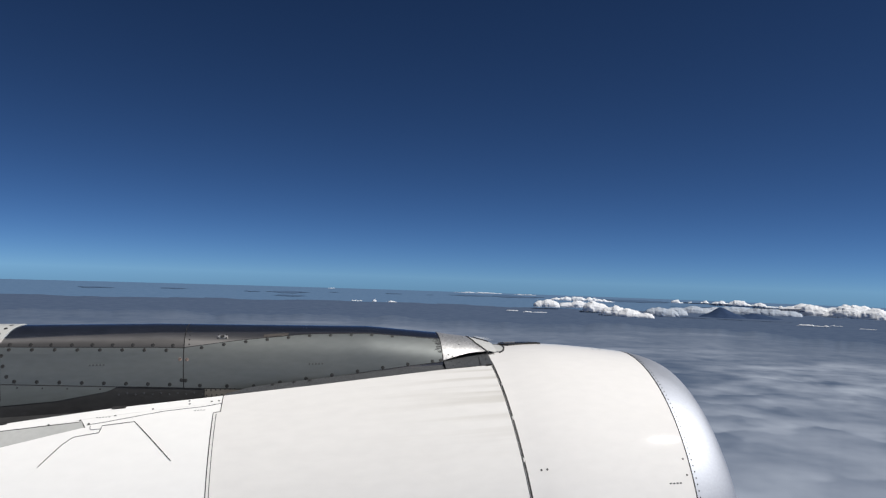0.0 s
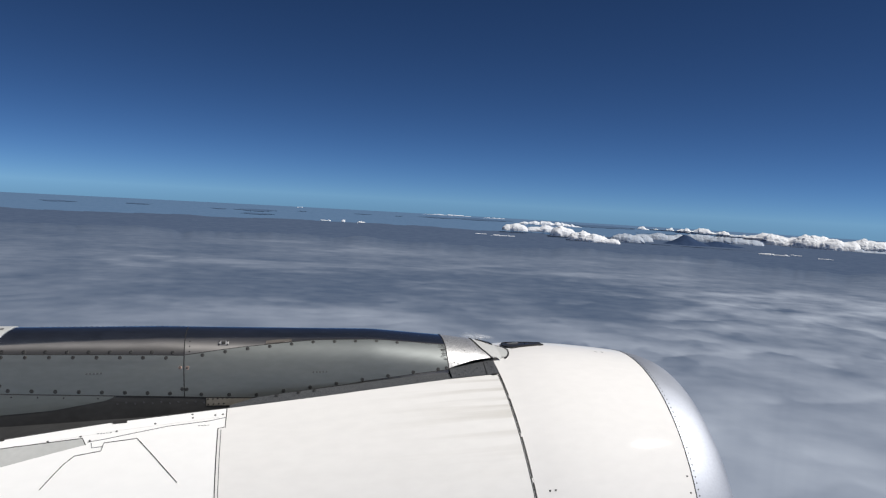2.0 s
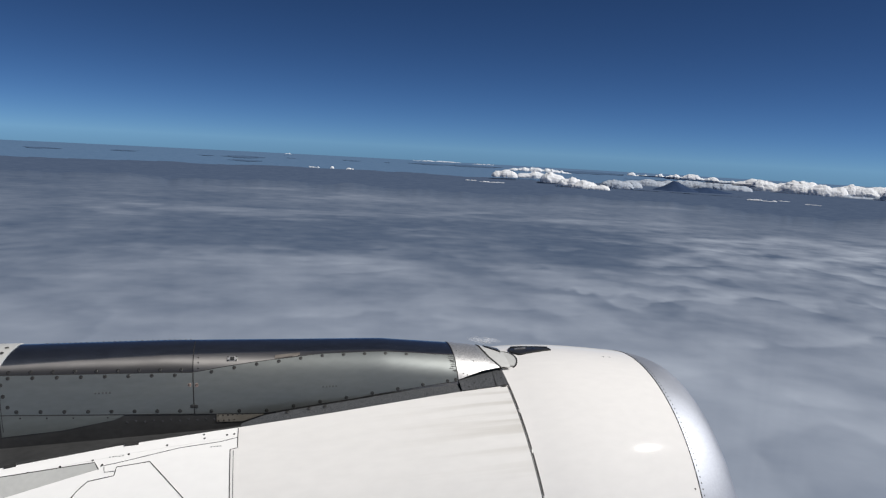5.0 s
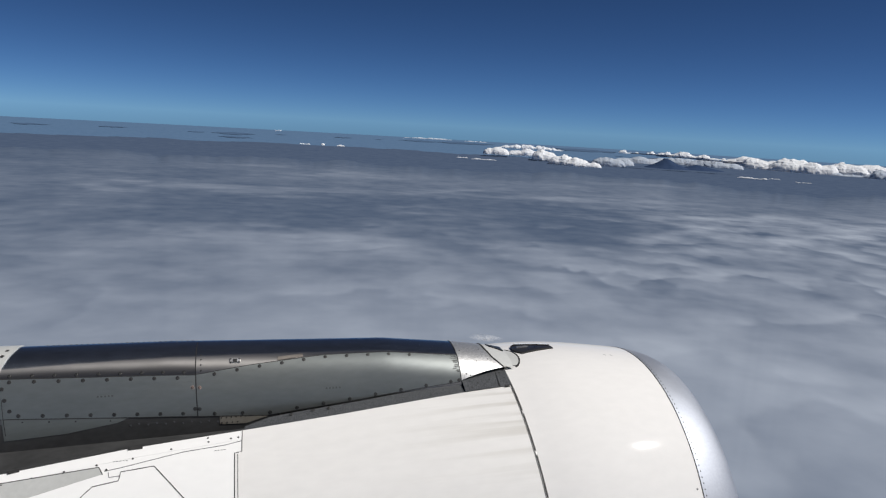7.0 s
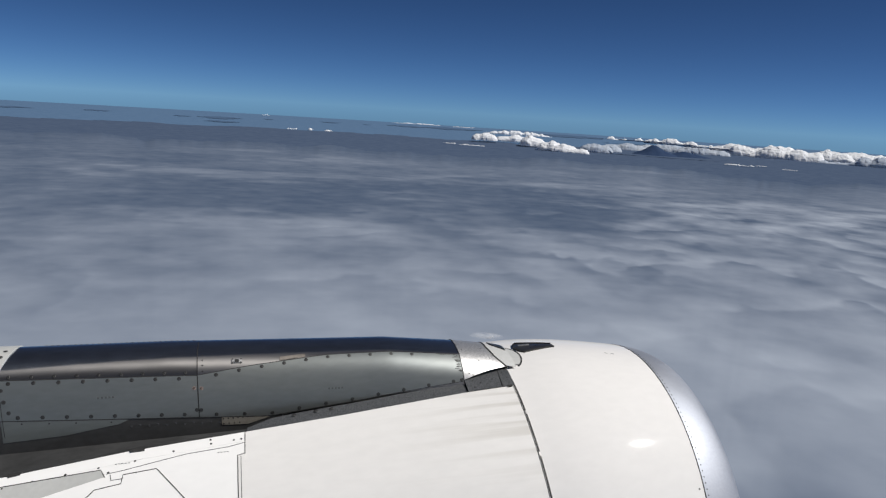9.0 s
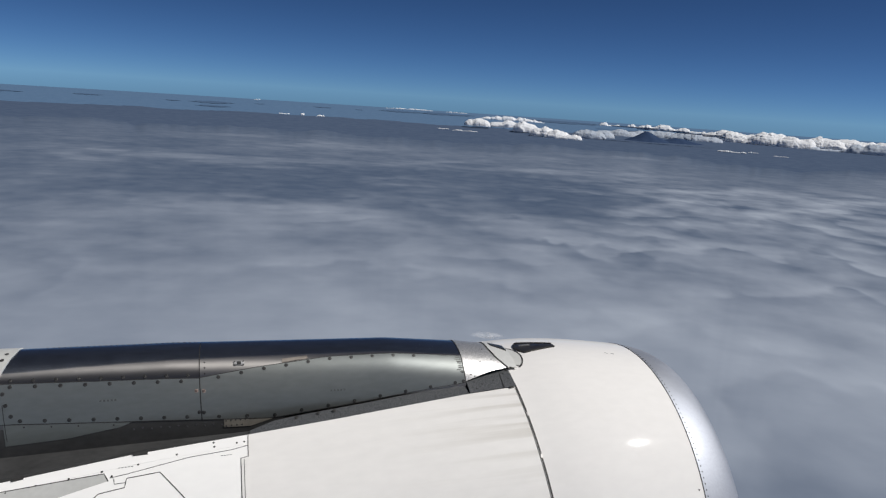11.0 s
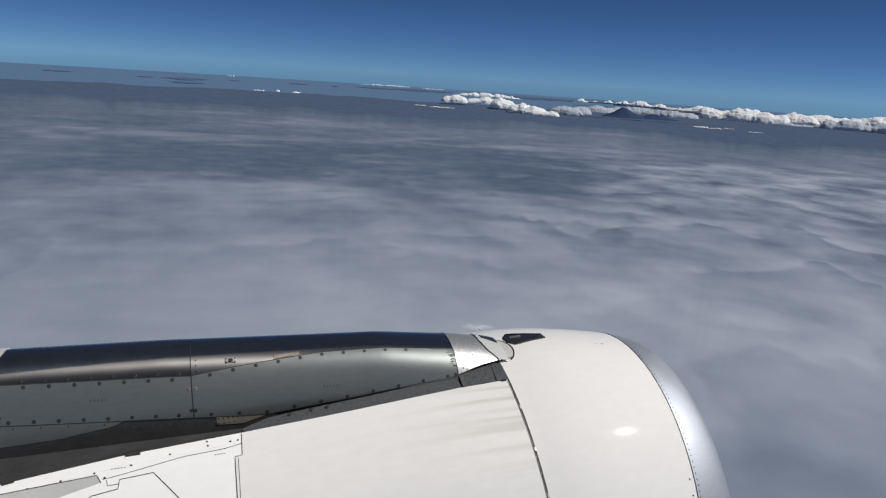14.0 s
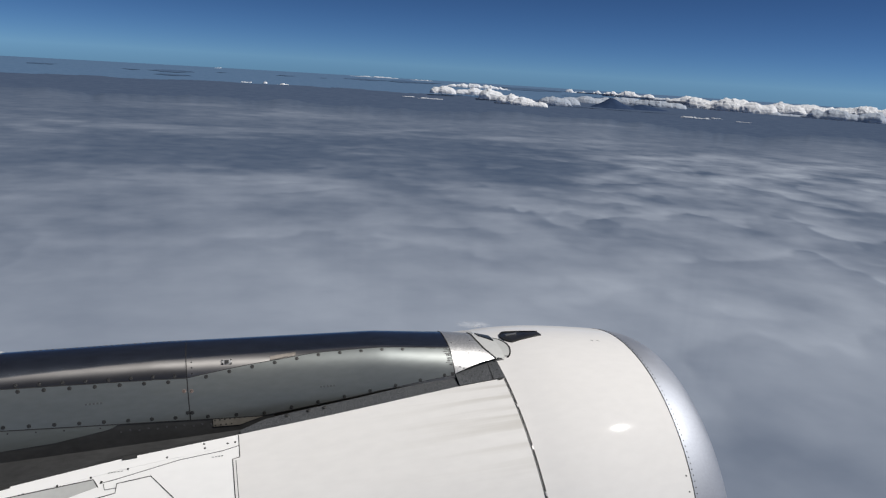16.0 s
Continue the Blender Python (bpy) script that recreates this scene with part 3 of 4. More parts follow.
bracket = part("bracket", quad_plate(((-1.600, 5.0), (-1.47, 4.2), (-1.36, 8.0), (-1.598, 10.2)), pyl, 0.003, 10, 5, 0.0026), BRACKET, pylon,
               "riveted metal bracket")
for k in range(7):
    shared("rivet", RIVET_ME, bracket, pyl_frame(-1.59 + k * 0.024, 9.3, 0.0026))
for k in range(4):
    shared("rivet", RIVET_ME, bracket, pyl_frame(-1.59 + k * 0.026, 5.8, 0.0026))
for k in range(11):                     # studs of the dark shield
    shared("stud", STUD_ME, pylon, pyl_frame(-2.03 + k * 0.042, 9.5 - 0.25 * k + (k % 2) * 0.8, 0.001))


# grained apron between the side panel and the white cowl
def apron_top(x):
    return lerp(x, (-1.47, -1.352, -1.21, -0.888, -0.642, -0.323), (19.6, 17.2, 16.2, 14.4, 12.8, 10.9))


def apron_fn(u, v, off):
    x = -1.47 + u * (X_NOSE_FAIRING + 1.47)
    lo, hi = cowl_edge(x) - 0.12, apron_top(x) - 0.1
    return nac(x, lo + (hi - lo) * v, off - 0.003 - 0.006 * v)


apron = part("apron", shell(apron_fn, 40, 5, 0.006), GRAIN, pylon, "grained dark metal apron strip")
for x, d in ((-1.13, 16.5), (-1.05, 16.2), (-1.24, 17.2)):
    shared("bolt", BOLT_ME, apron, nac_frame(x, d, -0.002))
# dark ledge beside the aft cowl
part("ledge", shell(lambda u, v, off: nac(-3.2 + u * 1.74, cowl_edge(-3.2 + u * 1.74) - 0.15 - 1.7 * v, off - 0.006 - 0.02 * v), 30, 3, 0.006),
     DARK, pylon)


# silver nose fairing and dark wedge
def nose_fn(u, v, off):
    x = X_NOSE_FAIRING + 0.003 + u * (-0.055 - X_NOSE_FAIRING)
    lo = lerp(x, (-0.325, -0.087, -0.04), (31.5, 53.2, 58.0))
    return pyl(x, lo + (165 - lo) * v, off + 0.001)


nose_fairing = part("nose_fairing", shell(nose_fn, 14, 40, 0.004), SILVER, pylon, "bright mottled metal nose fairing")
for x, phi in ((-0.22, 60), (-0.15, 66), (-0.29, 40), (-0.27, 38), (-0.30, 78), (-0.18, 85)):
    shared("rivet", RIVET_ME, nose_fairing, pyl_frame(x, phi, 0.001))
part("seam", strip([(X_NOSE_FAIRING, 29), (X_NOSE_FAIRING, 120)], 0.003, 0.0026, pyl), SEAL, nose_fairing)


def root_x(phi):                        # slanting front edge of the silver sheet
    return lerp(phi, (54, 72, 90, 125), (-0.060, -0.118, -0.140, -0.145))


def root_fn(u, v, off):
    phi = 57 + 68 * v
    return pyl(root_x(phi) + u * (-0.006 - root_x(phi)), phi, off + 0.0035)


tongue_root = part("tongue_root", shell(root_fn, 8, 24, 0.003), GREY, pylon, "pale grey rounded fairing")
part("joint_seal", strip([(root_x(p), p) for p in np.linspace(53, 122, 20)], 0.006, 0.0055, pyl), SEAL, tongue_root)


def wedge_fn(u, v, off):
    x = X_NOSE_FAIRING + 0.004 + u * (-0.060 - X_NOSE_FAIRING)
    lo, hi = cowl_edge(x) - 0.12, lerp(x, (-0.32, -0.05), (10.4, 5.0))
    d = lo + (hi - lo) * v
    return nac(x + u * (joint_x(d) + 0.058), d, off + 0.004 + 0.004 * v)


wedge = part("wedge_plate", shell(wedge_fn, 12, 8, 0.006), GRAIN, pylon, "dark mottled wedge plate")
for x, d in ((-0.24, 12.6), (-0.17, 11.6), (-0.10, 9.0), (-0.085, 11.5), (-0.28, 11.6), (-0.28, 14.3)):
    shared("rivet", RIVET_ME, wedge, nac_frame(x, d, 0.008))
part("seam", strip([(-0.128, 14.8), (-0.118, 7.6)], 0.003, 0.008, nac), SEAL, wedge)
part("rubber_stop", strip([(-0.10, 15.0), (-0.075, 14.9)], 0.010, 0.008, nac), SEAL, wedge)
part("fin", quad_plate(((-0.10, 100), (-0.02, 92), (-0.02, 112), (-0.10, 116)), pyl, 0.006, 5, 5, 0.010), SCOOP, pylon, "small dark fin")
chips = random.Random(12)              # chipped paint at the panel's front corner
for k in range(30):
    if k < 12:                          # nicks along the top edge
        x, phi, run = -0.335 - 0.0105 * k - chips.uniform(0, 0.004), 66.6 + chips.uniform(-0.5, 0.5), chips.uniform(0.003, 0.009)
    else:                               # flakes down the front edge
        phi = 65.5 - (k - 12) * 1.35 + chips.uniform(-0.5, 0.5)
        run = chips.uniform(0.006, 0.046) * (1 - 0.025 * (k - 12))
        x = -0.329 - chips.choice((0, 0, 0, 0.012))
    part("paint_chip", strip([(x, phi), (x - run * 0.6, phi + chips.uniform(-0.3, 0.3)), (x - run, phi + chips.uniform(-0.5, 0.5))],
                             chips.uniform(0.0015, 0.0055), 0.0023, pyl), SEAL, panel_fore)


# ---------------------------------------------------------------- the cabin's own wall, behind the camera
def hull_fn(u, v, off):
    a, r = radians(-50 + 190 * v), 1.98 + off
    return Vector((-9 + 18 * u, -6.85 + r * math.cos(a), 1.75 + r * math.sin(a)))


hull = link_mesh("wall_fuselage", shell(hull_fn, 24, 40, 0.03), WHITE)
tagged(hull, "white painted fuselage side behind the window", "fuselage", kind="structure")

# ---------------------------------------------------------------- clouds, sea and far land
def lattice(seed):
    rs = np.random.RandomState(seed)
    return rs.rand(256, 256)


def vnoise(x, y, table):
    xi, yi = np.floor(x).astype(int), np.floor(y).astype(int)
    fx, fy = x - xi, y - yi
    fx, fy = fx * fx * fx * (fx * (fx * 6 - 15) + 10), fy * fy * fy * (fy * (fy * 6 - 15) + 10)
    g = lambda a, b: table[a % 256, b % 256]
    return (g(xi, yi) * (1 - fx) + g(xi + 1, yi) * fx) * (1 - fy) + (g(xi, yi + 1) * (1 - fx) + g(xi + 1, yi + 1) * fx) * fy


def fbm(x, y, seed, octaves=5, gain=0.5):
    t, a, tot, s = lattice(seed), 1.0, 0.0, 0.0
    for k in range(octaves):
        tot = tot + a * vnoise(x * 2 ** k + 17.3 * k, y * 2 ** k + 5.1 * k, t)
        s += a
        a *= gain
    return tot / s


def polar_sheet(name, mat, radii, az, height, light_map=None):
    """A sheet on a polar grid round the aircraft; height(x, y, r, a) and light_map(x, y, r, a, z) are arrays."""
    r, a = np.meshgrid(radii, np.radians(az), indexing="ij")
    r = np.broadcast_to(r, a.shape)
    x, y = r * np.sin(a), r * np.cos(a)
    z = height(x, y, r, a)
    nr, na = r.shape
    co = np.stack([x, y, z], -1).reshape(-1, 3)
    i, j = np.meshgrid(np.arange(nr - 1), np.arange(na - 1), indexing="ij")
    k = (i * na + j).ravel()
    faces = np.stack([k, k + 1, k + na + 1, k + na], 1)
    me = bpy.data.meshes.new(name)
    me.vertices.add(len(co))
    me.vertices.foreach_set("co", co.ravel())
    me.loops.add(faces.size)
    me.loops.foreach_set("vertex_index", faces[:, ::-1].ravel().astype(np.int32))
    me.polygons.add(len(faces))
    me.polygons.foreach_set("loop_start", np.arange(0, faces.size, 4, dtype=np.int32))
    me.update(calc_edges=True)
    me.validate()
    if light_map is not None:
        at = me.attributes.new("cloud_light", "FLOAT", "POINT")
        at.data.foreach_set("value", light_map(x, y, r, a, z).ravel().astype(np.float32))
    me.materials.append(mat)
    me.shade_smooth()
    return new(name, me)


FINE_AZ = np.concatenate([np.linspace(-150, -32, 60), np.arange(-31.8, 62, 0.16), np.linspace(63, 210, 75)])
SEA_Z, LAND_Z, DECK_Z = -84.0, -79.0, -73.0

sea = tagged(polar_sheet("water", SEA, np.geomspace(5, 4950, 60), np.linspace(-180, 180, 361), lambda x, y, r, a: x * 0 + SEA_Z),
             "pale blue sea, haze in its colour, out to the horizon", "sea", kind="structure")


def land_height(x, y, r, a):
    far = np.clip((np.degrees(a) - 21) / 9, 0, 1)
    edge = 2380 + 1000 * far * far * (3 - 2 * far) + 420 * (fbm(a * 6 + 40, a * 0 + 3, 11, 5) - 0.5) + 160 * (fbm(a * 30 + 70, a * 0 + 9, 12, 3) - 0.5)
    hill = 5 * np.clip(fbm(x / 260, y / 260, 13) - 0.45, 0, 1) * np.clip((r - 1900) / 250, 0, 1)
    return np.where(r < edge, LAND_Z + hill, SEA_Z - 3)


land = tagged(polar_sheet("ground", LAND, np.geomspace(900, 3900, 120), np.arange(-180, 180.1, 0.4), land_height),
              "dark blue lowland, shade in its colour, under the cloud edge", "land", kind="structure")


def saw(p, fall=0.17):
    """Rises slowly away from the cabin, then drops: the lee of a billow."""
    f = p - np.floor(p)
    f = np.where(f < 1 - fall, f / (1 - fall), (1 - f) / fall)
    return f * f * (3 - 2 * f)


def cells(x, y, seed):
    """Rounded clumps with creases between them (0 in a crease, 1 on top)."""
    return np.sqrt((2 * vnoise(x, y, lattice(seed)) - 1) ** 2 + 0.04)


def deck_wave(x, y):
    """Rows of billows (0 to 1, crest high) with scalloped crests, and the finer fleece on them."""
    c, d = math.cos(radians(28)), math.sin(radians(28))
    u, v = x * c - y * d, x * d + y * c
    m1 = np.clip((fbm(u / 62 + 3, v / 105, 41, 4) - 0.38) * 5, 0, 1)
    m2 = np.clip((fbm(u / 46 + 8, v / 84, 42, 4) - 0.42) * 5, 0, 1)
    lobes = cells(u / 44, v / 70, 43) + 0.5 * cells(u / 21 + 3, v / 33, 44) + 0.25 * cells(u / 10, v / 16 + 5, 45)
    b1 = saw(v / 104 + 2.9 * fbm(u / 88, v / 180, 23, 5, 0.5) + 0.34 * lobes)
    b2 = saw(v / 66 + 2.6 * fbm(u / 64 + 5, v / 140 + 2, 28, 5, 0.5) + 0.40 * lobes, 0.2)
    b = 0.35 + 0.62 * m1 * (b1 - 0.4) + 0.42 * m2 * (b2 - 0.4)
    return b, fbm(u / 40, v / 46, 24, 5, 0.52)


def puffs(x, y):
    """Rounded clumps of several sizes, longer than wide, with creases between them (0 to 1)."""
    wx, wy = x + 34 * (fbm(x / 80, y / 80, 61, 3) - 0.5), y + 60 * (fbm(x / 80 + 7, y / 80, 62, 3) - 0.5)
    p = cells(wx / 78, wy / 112, 63) + 0.5 * cells(wx / 36 + 4, wy / 52, 64) + 0.26 * cells(wx / 17 + 4, wy / 25, 65)
    return np.clip(p / 1.35, 0, 1) ** 0.7


def billowing(r, a):
    """How strongly the deck heaps up: most ahead of the wing, less abeam and far off."""
    return (0.46 + 0.54 * np.clip(1.75 - np.abs(np.degrees(a) - 45) / 26, 0, 1)) * (0.15 + 0.85 * np.clip((1100 - r) / 650, 0, 1))


def deck_edge(a):
    return 1760 + 420 * (fbm(a * 5 + 30, a * 0 + 2, 31, 5) - 0.5) + 260 * (fbm(a * 22 + 130, a * 0 + 8, 32, 4) - 0.5) + 70 * (fbm(a * 85 + 60, a * 0 + 5, 33, 4) - 0.5)


def deck_height(x, y, r, a):
    b, fleece = deck_wave(x, y)
    calm = billowing(r, a)
    edge = deck_edge(a)
    fade = np.clip((edge - r) / 620, 0, 1)
    fade = fade * fade * (3 - 2 * fade)
    return DECK_Z - 8.5 * (1 - fade) + calm * np.clip(r / 700, 0.3, 1) * (0.7 * (b - 0.4) + 0.8 * (fleece - 0.5) + 0.6 * puffs(x, y)) + 2.0 * (fbm(x / 420, y / 420, 25, 3) - 0.5)


def deck_light(x, y, r, a, z):
    b, fleece = deck_wave(x, y)
    broad = fbm(x / 420 + 3.4, y / 230 + 0.6, 26, 4)
    wisps = fbm(x / 230 + 1.2, y / 100 + 0.6, 29, 5, 0.52)
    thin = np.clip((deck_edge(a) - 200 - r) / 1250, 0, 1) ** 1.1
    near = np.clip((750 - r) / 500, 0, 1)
    soft = np.clip((430 - r) / 190, 0, 1)               # haze over the nearest part, painted as weaker contrast
    # broad light and shade, painted into the deck by azimuth and range
    dark_patch = np.exp(-((np.degrees(a) - 11) / 17) ** 2 - ((r - 710 - 260 * (wisps - 0.5)) / 180) ** 2)
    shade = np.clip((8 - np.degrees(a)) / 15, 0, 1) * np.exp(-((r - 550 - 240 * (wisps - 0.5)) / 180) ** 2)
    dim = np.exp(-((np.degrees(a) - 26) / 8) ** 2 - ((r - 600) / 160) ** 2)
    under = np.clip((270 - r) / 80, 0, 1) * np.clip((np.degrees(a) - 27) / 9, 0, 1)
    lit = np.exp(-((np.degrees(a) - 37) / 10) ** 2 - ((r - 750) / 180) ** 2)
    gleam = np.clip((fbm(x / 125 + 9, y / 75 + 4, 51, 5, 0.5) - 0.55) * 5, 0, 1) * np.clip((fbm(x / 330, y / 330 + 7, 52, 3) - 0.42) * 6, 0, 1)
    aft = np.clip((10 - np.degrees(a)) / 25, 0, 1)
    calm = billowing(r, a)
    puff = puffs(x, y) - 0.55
    # crests darkened and puffs lightened: billow shading goes into the colour
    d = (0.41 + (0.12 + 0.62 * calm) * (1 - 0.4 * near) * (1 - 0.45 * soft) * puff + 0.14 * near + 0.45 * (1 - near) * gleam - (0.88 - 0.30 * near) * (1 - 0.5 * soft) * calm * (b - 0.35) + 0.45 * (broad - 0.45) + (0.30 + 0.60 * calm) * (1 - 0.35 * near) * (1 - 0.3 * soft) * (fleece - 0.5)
         + 0.48 * (1 - near) * (wisps - 0.5) - 0.60 * dark_patch - 0.27 * shade - 0.17 * dim - 0.20 * under + 1.8 * lit * np.clip(fleece - 0.3, 0, 1) - 0.18 * aft * (1 - near))
    d = 0.5 * (d + np.sqrt(d * d + 0.05))            # soft floor: the painted shade is never quite full
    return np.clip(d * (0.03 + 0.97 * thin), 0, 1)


deck = tagged(polar_sheet("cloud_deck", DECK, np.concatenate([np.geomspace(0.02, 75, 16), np.geomspace(80, 2050, 400)]), FINE_AZ, deck_height, deck_light),
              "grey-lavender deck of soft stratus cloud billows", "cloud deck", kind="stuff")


def vnoise3(p, seed):
    """Smooth noise from 0 to 1 over an array of points."""
    t = np.random.RandomState(seed).rand(64, 64, 64)
    i = np.floor(p).astype(int)
    f = p - i
    f = f * f * f * (f * (f * 6 - 15) + 10)
    out = 0.0
    for dx in (0, 1):
        for dy in (0, 1):
            for dz in (0, 1):
                w = (f[..., 0] if dx else 1 - f[..., 0]) * (f[..., 1] if dy else 1 - f[..., 1]) * (f[..., 2] if dz else 1 - f[..., 2])
                out = out + w * t[(i[..., 0] + dx) % 64, (i[..., 1] + dy) % 64, (i[..., 2] + dz) % 64]
    return out


def heap(name, az, dist, base, top, width, seed, mat=CUMULUS, flat=False):
    """A heaped cloud on a level base: a ragged crest of towers, broken into knobs of four sizes."""
    a = radians(az)
    right, away = np.array((math.cos(a), -math.sin(a), 0)), np.array((math.sin(a), math.cos(a), 0))
    tall = top - base
    ns, nt = int(min(300, max(60, width / tall * 36))), 44
    s, t = np.meshgrid(np.linspace(-1, 1, ns + 1), np.linspace(0, math.pi, nt + 1), indexing="ij")
    k = width / tall
    towers = 0.6 * fbm(s * k * 0.16 + seed * 3.1, s * 0 + seed, 71, 2) + 0.4 * fbm(s * k * 0.5 + seed * 1.9, s * 0 + 4, 72, 2)
    lift = (0.22 if flat else 0.62) + (0.78 if flat else 0.38) * np.clip((towers - 0.33) * 3.0, 0, 1)
    crest = np.clip(1 - np.abs(s) ** 3, 0.002, 1) ** 0.55 * lift
    lean = 0.6 * tall * (fbm(s * k * 0.6 + seed, s * 0 + 9, 73, 3) - 0.5)
    deep = tall * (1.1 + 0.9 * crest)
    p = (right * (s * width / 2)[..., None] + away * (-np.cos(t) * deep + lean * np.sin(t))[..., None]
         + np.array((0, 0, 1.0)) * (np.sin(t) ** 0.8 * tall * 1.04 * crest)[..., None])
    out = np.array((0, 0, 1.0)) * np.sin(t)[..., None] - away * (np.cos(t) * 0.7)[..., None]
    size, gain = 0.46 * tall, (0.12 if mat is HAZY else 0.17) * tall
    bump = 0.0
    q = np.stack([s * width / 2 / 1.55, p @ away, p[..., 2] * 1.2], -1)
    for o in range(4):
        bump = bump - 0.5 * gain * (1 - 2 * np.sqrt((2 * vnoise3(q / size + seed * 1.37 + o * 7.7, 80 + o) - 1) ** 2 + 0.004))
        size, gain = size * 0.47, gain * 0.56
    p = p + out * (bump * (0.25 + 0.75 * crest))[..., None]
    p = p + right * (0.3 * tall * (vnoise3(p / (0.3 * tall) + seed, 91) - 0.5) * crest)[..., None]
    p[..., 2] = np.maximum(p[..., 2], 0.04 * tall * (vnoise3(p / (0.4 * tall) + 3, 92) - 0.5))
    i, j = np.meshgrid(np.arange(ns), np.arange(nt), indexing="ij")
    q = (i * (nt + 1) + j).ravel()
    me = bpy.data.meshes.new(name)
    me.from_pydata(p.reshape(-1, 3).tolist(), [], np.stack([q, q + nt + 1, q + nt + 2, q + 1], 1).tolist())
    me.materials.append(mat)
    me.shade_smooth()
    ob = new(name, me)
    ob.location = (dist * math.sin(a), dist * math.cos(a), base)
    return ob


def el_z(el, dist):
    return 2.5 + dist * math.tan(radians(el))


WHITE_LABEL, HAZY_LABEL = "bright white heaped cumulus cloud", "grey-blue cumulus cloud, haze and shade in its colour"
for k, (az, wide, el_top, el_base, dist, mat, flat) in enumerate((
        # the group before the mountain: a spread-out top, a bright body, then lower and lower heaps
        (16.1, 1.5, -1.40, -1.88, 2300, CUMULUS, False), (18.6, 3.7, -1.10, -1.36, 2520, CUMULUS, True), (18.2, 2.0, -1.30, -1.86, 2420, CUMULUS, False),
        (19.7, 1.5, -1.22, -2.06, 2180, CUMULUS, False), (20.9, 1.4, -1.60, -2.28, 2010, CUMULUS, False), (22.0, 1.5, -1.62, -2.36, 1980, CUMULUS, False),
        (23.0, 1.3, -1.94, -2.42, 1950, CUMULUS, False), (24.3, 1.9, -1.66, -2.20, 2090, HAZY, False), (25.3, 1.3, -1.62, -2.16, 2240, HAZY, False),
        (26.6, 2.2, -1.42, -2.00, 2480, HAZY, False), (28.9, 3.4, -1.38, -1.90, 2560, HAZY, False), (31.6, 3.0, -1.30, -1.92, 2520, HAZY, False),
        # far tops in a thin row behind them
        (25.9, 1.5, -1.00, -1.24, 3300, CUMULUS, True), (27.5, 1.8, -0.98, -1.24, 3340, CUMULUS, True), (29.3, 2.2, -0.92, -1.26, 3300, CUMULUS, True),
        (31.3, 1.6, -0.95, -1.30, 3240, CUMULUS, True),
        # the long bank
        (33.2, 2.2, -1.00, -1.62, 2850, CUMULUS, False), (34.9, 2.6, -0.95, -1.74, 2760, CUMULUS, False), (36.4, 2.6, -1.06, -1.80, 2680, CUMULUS, False),
        (37.9, 2.4, -1.04, -1.78, 2650, CUMULUS, False), (39.7, 2.4, -1.04, -1.70, 2800, CUMULUS, False), (41.5, 2.6, -0.98, -1.66, 2850, CUMULUS, False),
        (43.4, 2.2, -0.86, -1.66, 2850, CUMULUS, False), (45.3, 2.6, -0.88, -1.66, 2850, CUMULUS, False), (47.6, 3.0, -0.84, -1.66, 2850, CUMULUS, False),
        (50.2, 3.2, -0.80, -1.66, 2850, CUMULUS, False), (53.0, 3.2, -0.84, -1.66, 2850, CUMULUS, False),
        (40.6, 2.8, -1.34, -1.84, 2600, HAZY, True), (43.0, 3.4, -1.30, -1.84, 2560, HAZY, True), (46.4, 3.8, -1.26, -1.84, 2560, HAZY, True))):
    tagged(heap("cumulus_cloud", az, dist, el_z(el_base, dist), el_z(el_top + (0.09 if az > 33 else 0.02), dist), dist * radians(wide * 1.3), 100 + k, mat, flat),
           HAZY_LABEL if mat is HAZY else WHITE_LABEL, "cloud", "cumulus clouds on the horizon")
for k, (az, el, wide, tall, dist) in enumerate(((2.0, -1.80, 0.8, 0.12, 2560), (4.4, -1.78, 1.1, 0.20, 2560), (3.3, -1.79, 0.3, 0.14, 2560), (15.2, -2.26, 1.9, 0.08, 1990),
                                                (13.6, -2.22, 0.9, 0.06, 2010), (34.2, -2.32, 2.0, 0.11, 1900), (35.6, -2.28, 0.7, 0.08, 1930), (37.4, -2.42, 1.0, 0.05, 1860),
                                                (11.0, -0.97, 3.6, 0.07, 4250), (0.1, -0.98, 0.5, 0.06, 4250), (14.5, -1.00, 1.6, 0.07, 4100))):
    tagged(heap("cumulus_cloud", az, dist, el_z(el - tall, dist), el_z(el, dist), dist * radians(wide), 300 + k, CUMULUS, True),
           "small white cumulus cloud far off", "cloud", "cumulus clouds on the horizon")


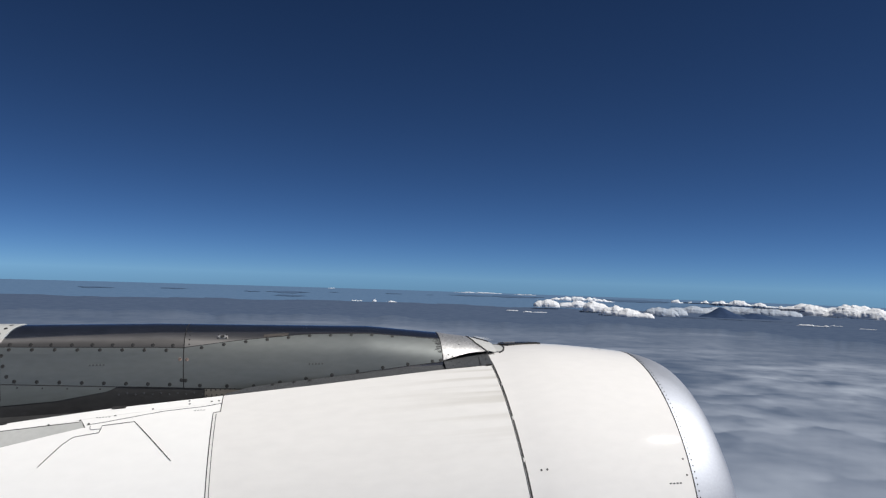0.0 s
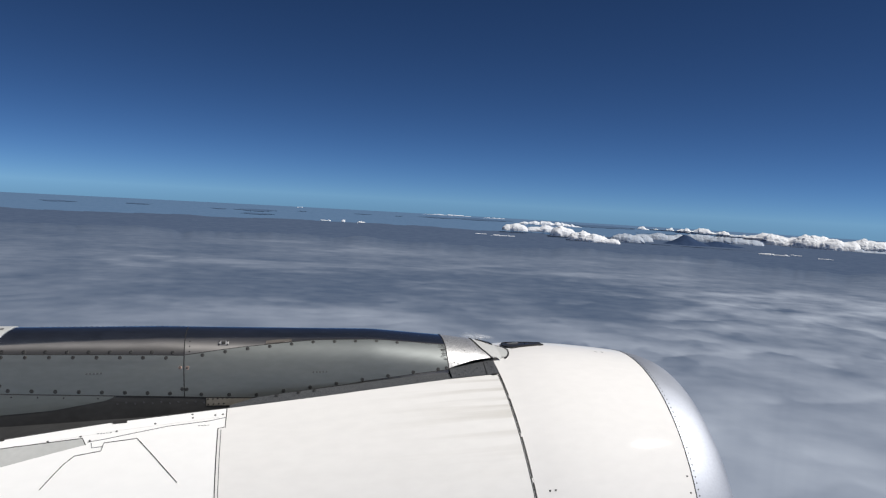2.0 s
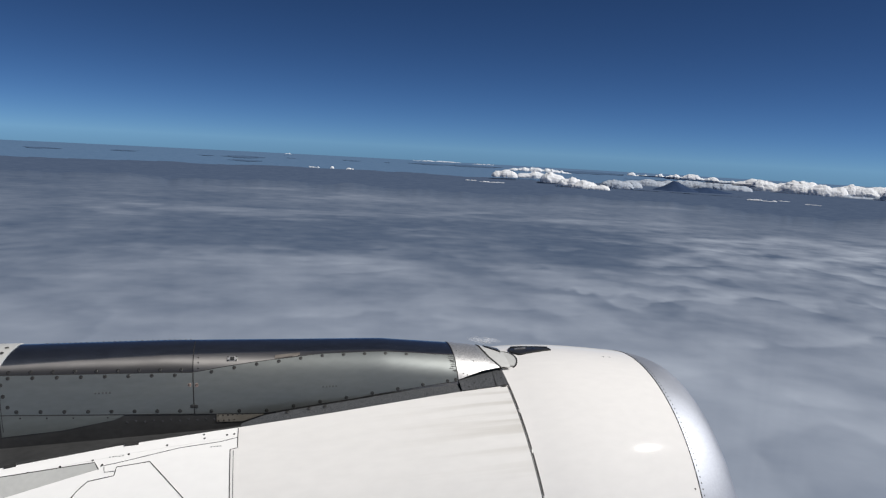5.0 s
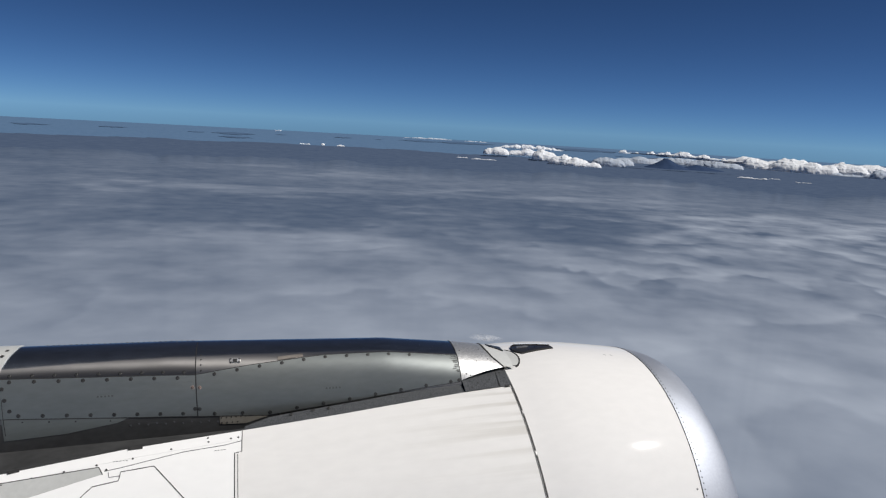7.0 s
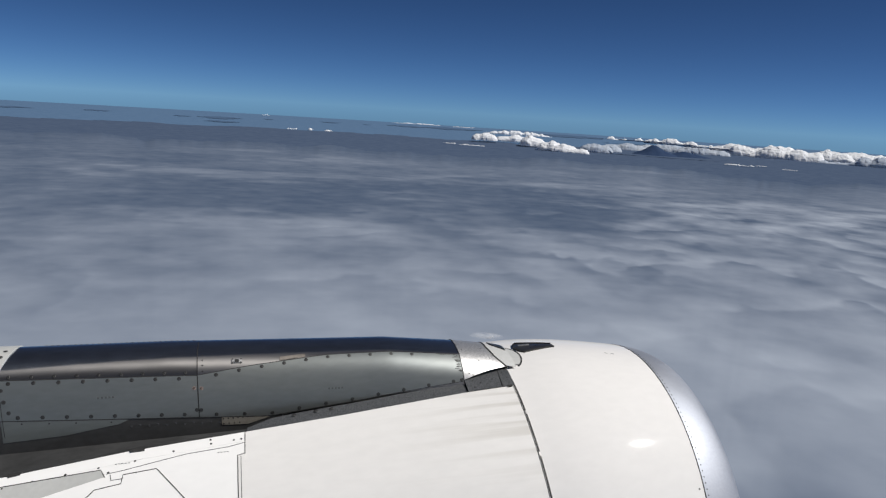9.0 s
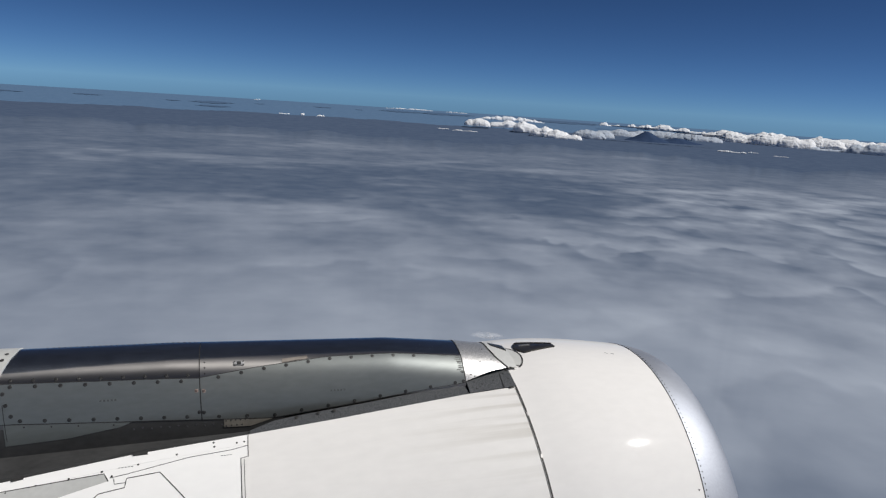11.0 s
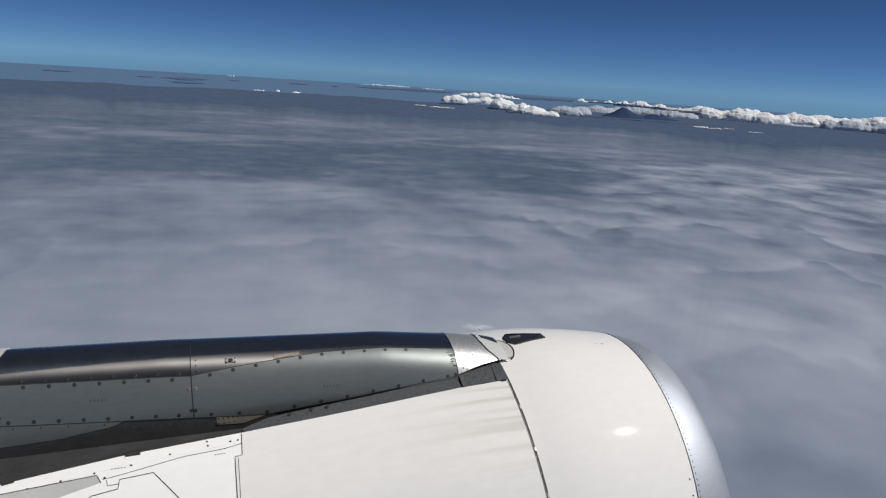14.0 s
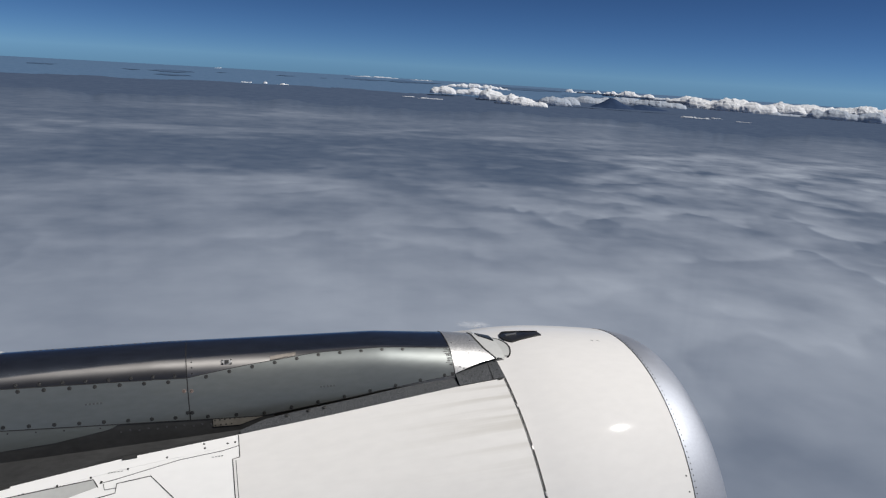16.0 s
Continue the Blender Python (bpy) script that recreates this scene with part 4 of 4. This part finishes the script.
def slab(az, el, dist, wide, thick, seed, depth=0.9, mat=STREAK):
    """A thin, level sheet, shade put into its dark colour, with a ragged rim and drawn-out ends."""
    a = radians(az)
    half = dist * radians(wide) / 2
    bm = bmesh.new()
    rim = []
    for k in range(64):
        t = 2 * math.pi * k / 64
        q = Vector((math.cos(t), math.sin(t), 0))
        r = 1 + 0.55 * noise.fractal(q * 1.6 + Vector((seed * 2.3, 0, 0)), 0.8, 2.1, 4)
        x, y = half * q.x * r, half * depth * q.y * r * (1 - 0.7 * abs(q.x) ** 3)
        rim.append((x * math.cos(a) + y * math.sin(a), -x * math.sin(a) + y * math.cos(a)))
    top = [bm.verts.new((x, y, thick / 2)) for x, y in rim]
    low = [bm.verts.new((x * 0.97, y * 0.97, -thick / 2)) for x, y in rim]
    bm.faces.new(top)
    bm.faces.new(low[::-1])
    for k in range(64):
        bm.faces.new((top[k], low[k], low[(k + 1) % 64], top[(k + 1) % 64]))
    ob = link_mesh("stratus_cloud", bm, mat, False)
    ob.location = (dist * math.sin(a), dist * math.cos(a), el_z(el, dist))
    return tagged(ob, "thin dark streak, its shade put in the colour", "cloud", "dark stratus streaks")


for q, (az, el, wide) in enumerate(((-5.6, -1.42, 1.0), (-3.0, -1.40, 2.8), (-2.9, -1.66, 2.2), (0.3, -1.32, 0.6), (4.7, -1.29, 1.2), (7.4, -1.30, 0.5), (10.4, -1.24, 2.6),
                                    (13.6, -1.22, 3.6), (22.5, -1.20, 4.6), (-11.0, -1.34, 1.6), (-16.0, -1.40, 2.0))):      # low over the sea
    slab(az, el, 85.5 / math.tan(radians(-el)), wide, 0.5, 40 + q, 1.8)
for q, (az, el, wide) in enumerate(((27.3, -1.22, 2.8), (29.6, -1.30, 3.2), (31.8, -1.38, 2.6), (33.0, -1.46, 1.4))):      # narrow streaks before the bank
    slab(az, el, 2060, wide, 2.2, 60 + q, 0.2, SHADED)


# a wisp of vapour that stands over the shoulder of the nacelle
def wisp():
    bm = bmesh.new()
    bmesh.ops.create_icosphere(bm, subdivisions=4, radius=1.0)
    for v in bm.verts:
        n3 = noise.fractal(v.co * 1.7, 0.9, 2.1, 4)
        v.co *= 1 + 0.15 * n3
        t = (v.co.x + 1) / 2
        v.co = Vector((v.co.x * 0.13, v.co.y * 0.03, v.co.z * 0.024 * (1.1 - 0.6 * t) + 0.026 - 0.056 * t))
    m = bpy.data.materials.new("vapour")
    m.use_nodes = True
    n, l = m.node_tree.nodes, m.node_tree.links
    b = n["Principled BSDF"]
    b.inputs["Base Color"].default_value = (0.9, 0.9, 0.9, 1)
    b.inputs["Roughness"].default_value = 1.0
    tc, no, mr = n.new("ShaderNodeTexCoord"), n.new("ShaderNodeTexNoise"), n.new("ShaderNodeMapRange")
    no.inputs["Scale"].default_value, no.inputs["Detail"].default_value = 12, 2
    mr.inputs["From Min"].default_value, mr.inputs["From Max"].default_value = 0.38, 0.72
    mr.inputs["To Min"].default_value, mr.inputs["To Max"].default_value = 0.05, 0.42
    l.new(tc.outputs["Object"], no.inputs["Vector"])
    l.new(no.outputs["Fac"], mr.inputs["Value"])
    sc, ln, fd, mu = n.new("ShaderNodeVectorMath"), n.new("ShaderNodeVectorMath"), n.new("ShaderNodeMapRange"), n.new("ShaderNodeMath")
    sc.operation, ln.operation, mu.operation = "MULTIPLY", "LENGTH", "MULTIPLY"
    sc.inputs[1].default_value = (1 / 0.15, 0, 1 / 0.030)      # thins out towards its rim
    l.new(tc.outputs["Object"], sc.inputs[0])
    l.new(sc.outputs[0], ln.inputs[0])
    fd.inputs["From Min"].default_value, fd.inputs["From Max"].default_value = 0.95, 0.0
    l.new(ln.outputs["Value"], fd.inputs["Value"])
    l.new(mr.outputs[0], mu.inputs[0])
    l.new(fd.outputs[0], mu.inputs[1])
    l.new(mu.outputs[0], b.inputs["Alpha"])
    ob = link_mesh("vapour_wisp", bm, m)
    ob.matrix_basis = TILT @ pose(-0.03, 0.33, 1.17)
    return tagged(ob, "thin white wisp of vapour over the nacelle shoulder", "vapour", kind="stuff")


wisp()


# the mountain: a lone cone with a shoulder
def mountain(az, dist, top, base, half):
    bm = bmesh.new()
    rings, seg = 16, 56
    vs = []
    for i in range(rings + 1):
        t = i / rings
        row = []
        for j in range(seg):
            b = 2 * math.pi * j / seg
            r = half * (0.07 + 0.93 * t) * (1 + 0.25 * max(0, math.cos(b - radians(20))) * t)
            p = Vector((r * math.cos(b), r * math.sin(b), 0))
            n3 = noise.fractal(p * 0.05 + Vector((3, 1, 0)), 1.0, 2.0, 4)
            z = base + (top - base) * ((1 - t) ** 1.55) * (1 + 0.10 * n3 * (0.3 + t)) - (0.6 * math.cos(b) if i == 0 else 0)
            row.append(bm.verts.new((p.x, p.y, z)))
        vs.append(row)
    for r0, r1 in zip(vs, vs[1:]):
        for j in range(seg):
            bm.faces.new((r0[j], r0[(j + 1) % seg], r1[(j + 1) % seg], r1[j]))
    bm.faces.new(vs[0])
    ob = link_mesh("mountain", bm, ROCK)
    ob.location = (dist * math.sin(radians(az)), dist * math.cos(radians(az)), 0)
    ob.rotation_euler.z = -radians(az)
    return ob


tagged(mountain(28.35, 2200, el_z(-1.45, 2200), -84.0, 82), "dark blue volcanic cone above the clouds", "mountain")
tagged(mountain(30.5, 2240, el_z(-1.76, 2240), -84.0, 110), "low dark blue mountain shoulder above the clouds", "mountain")
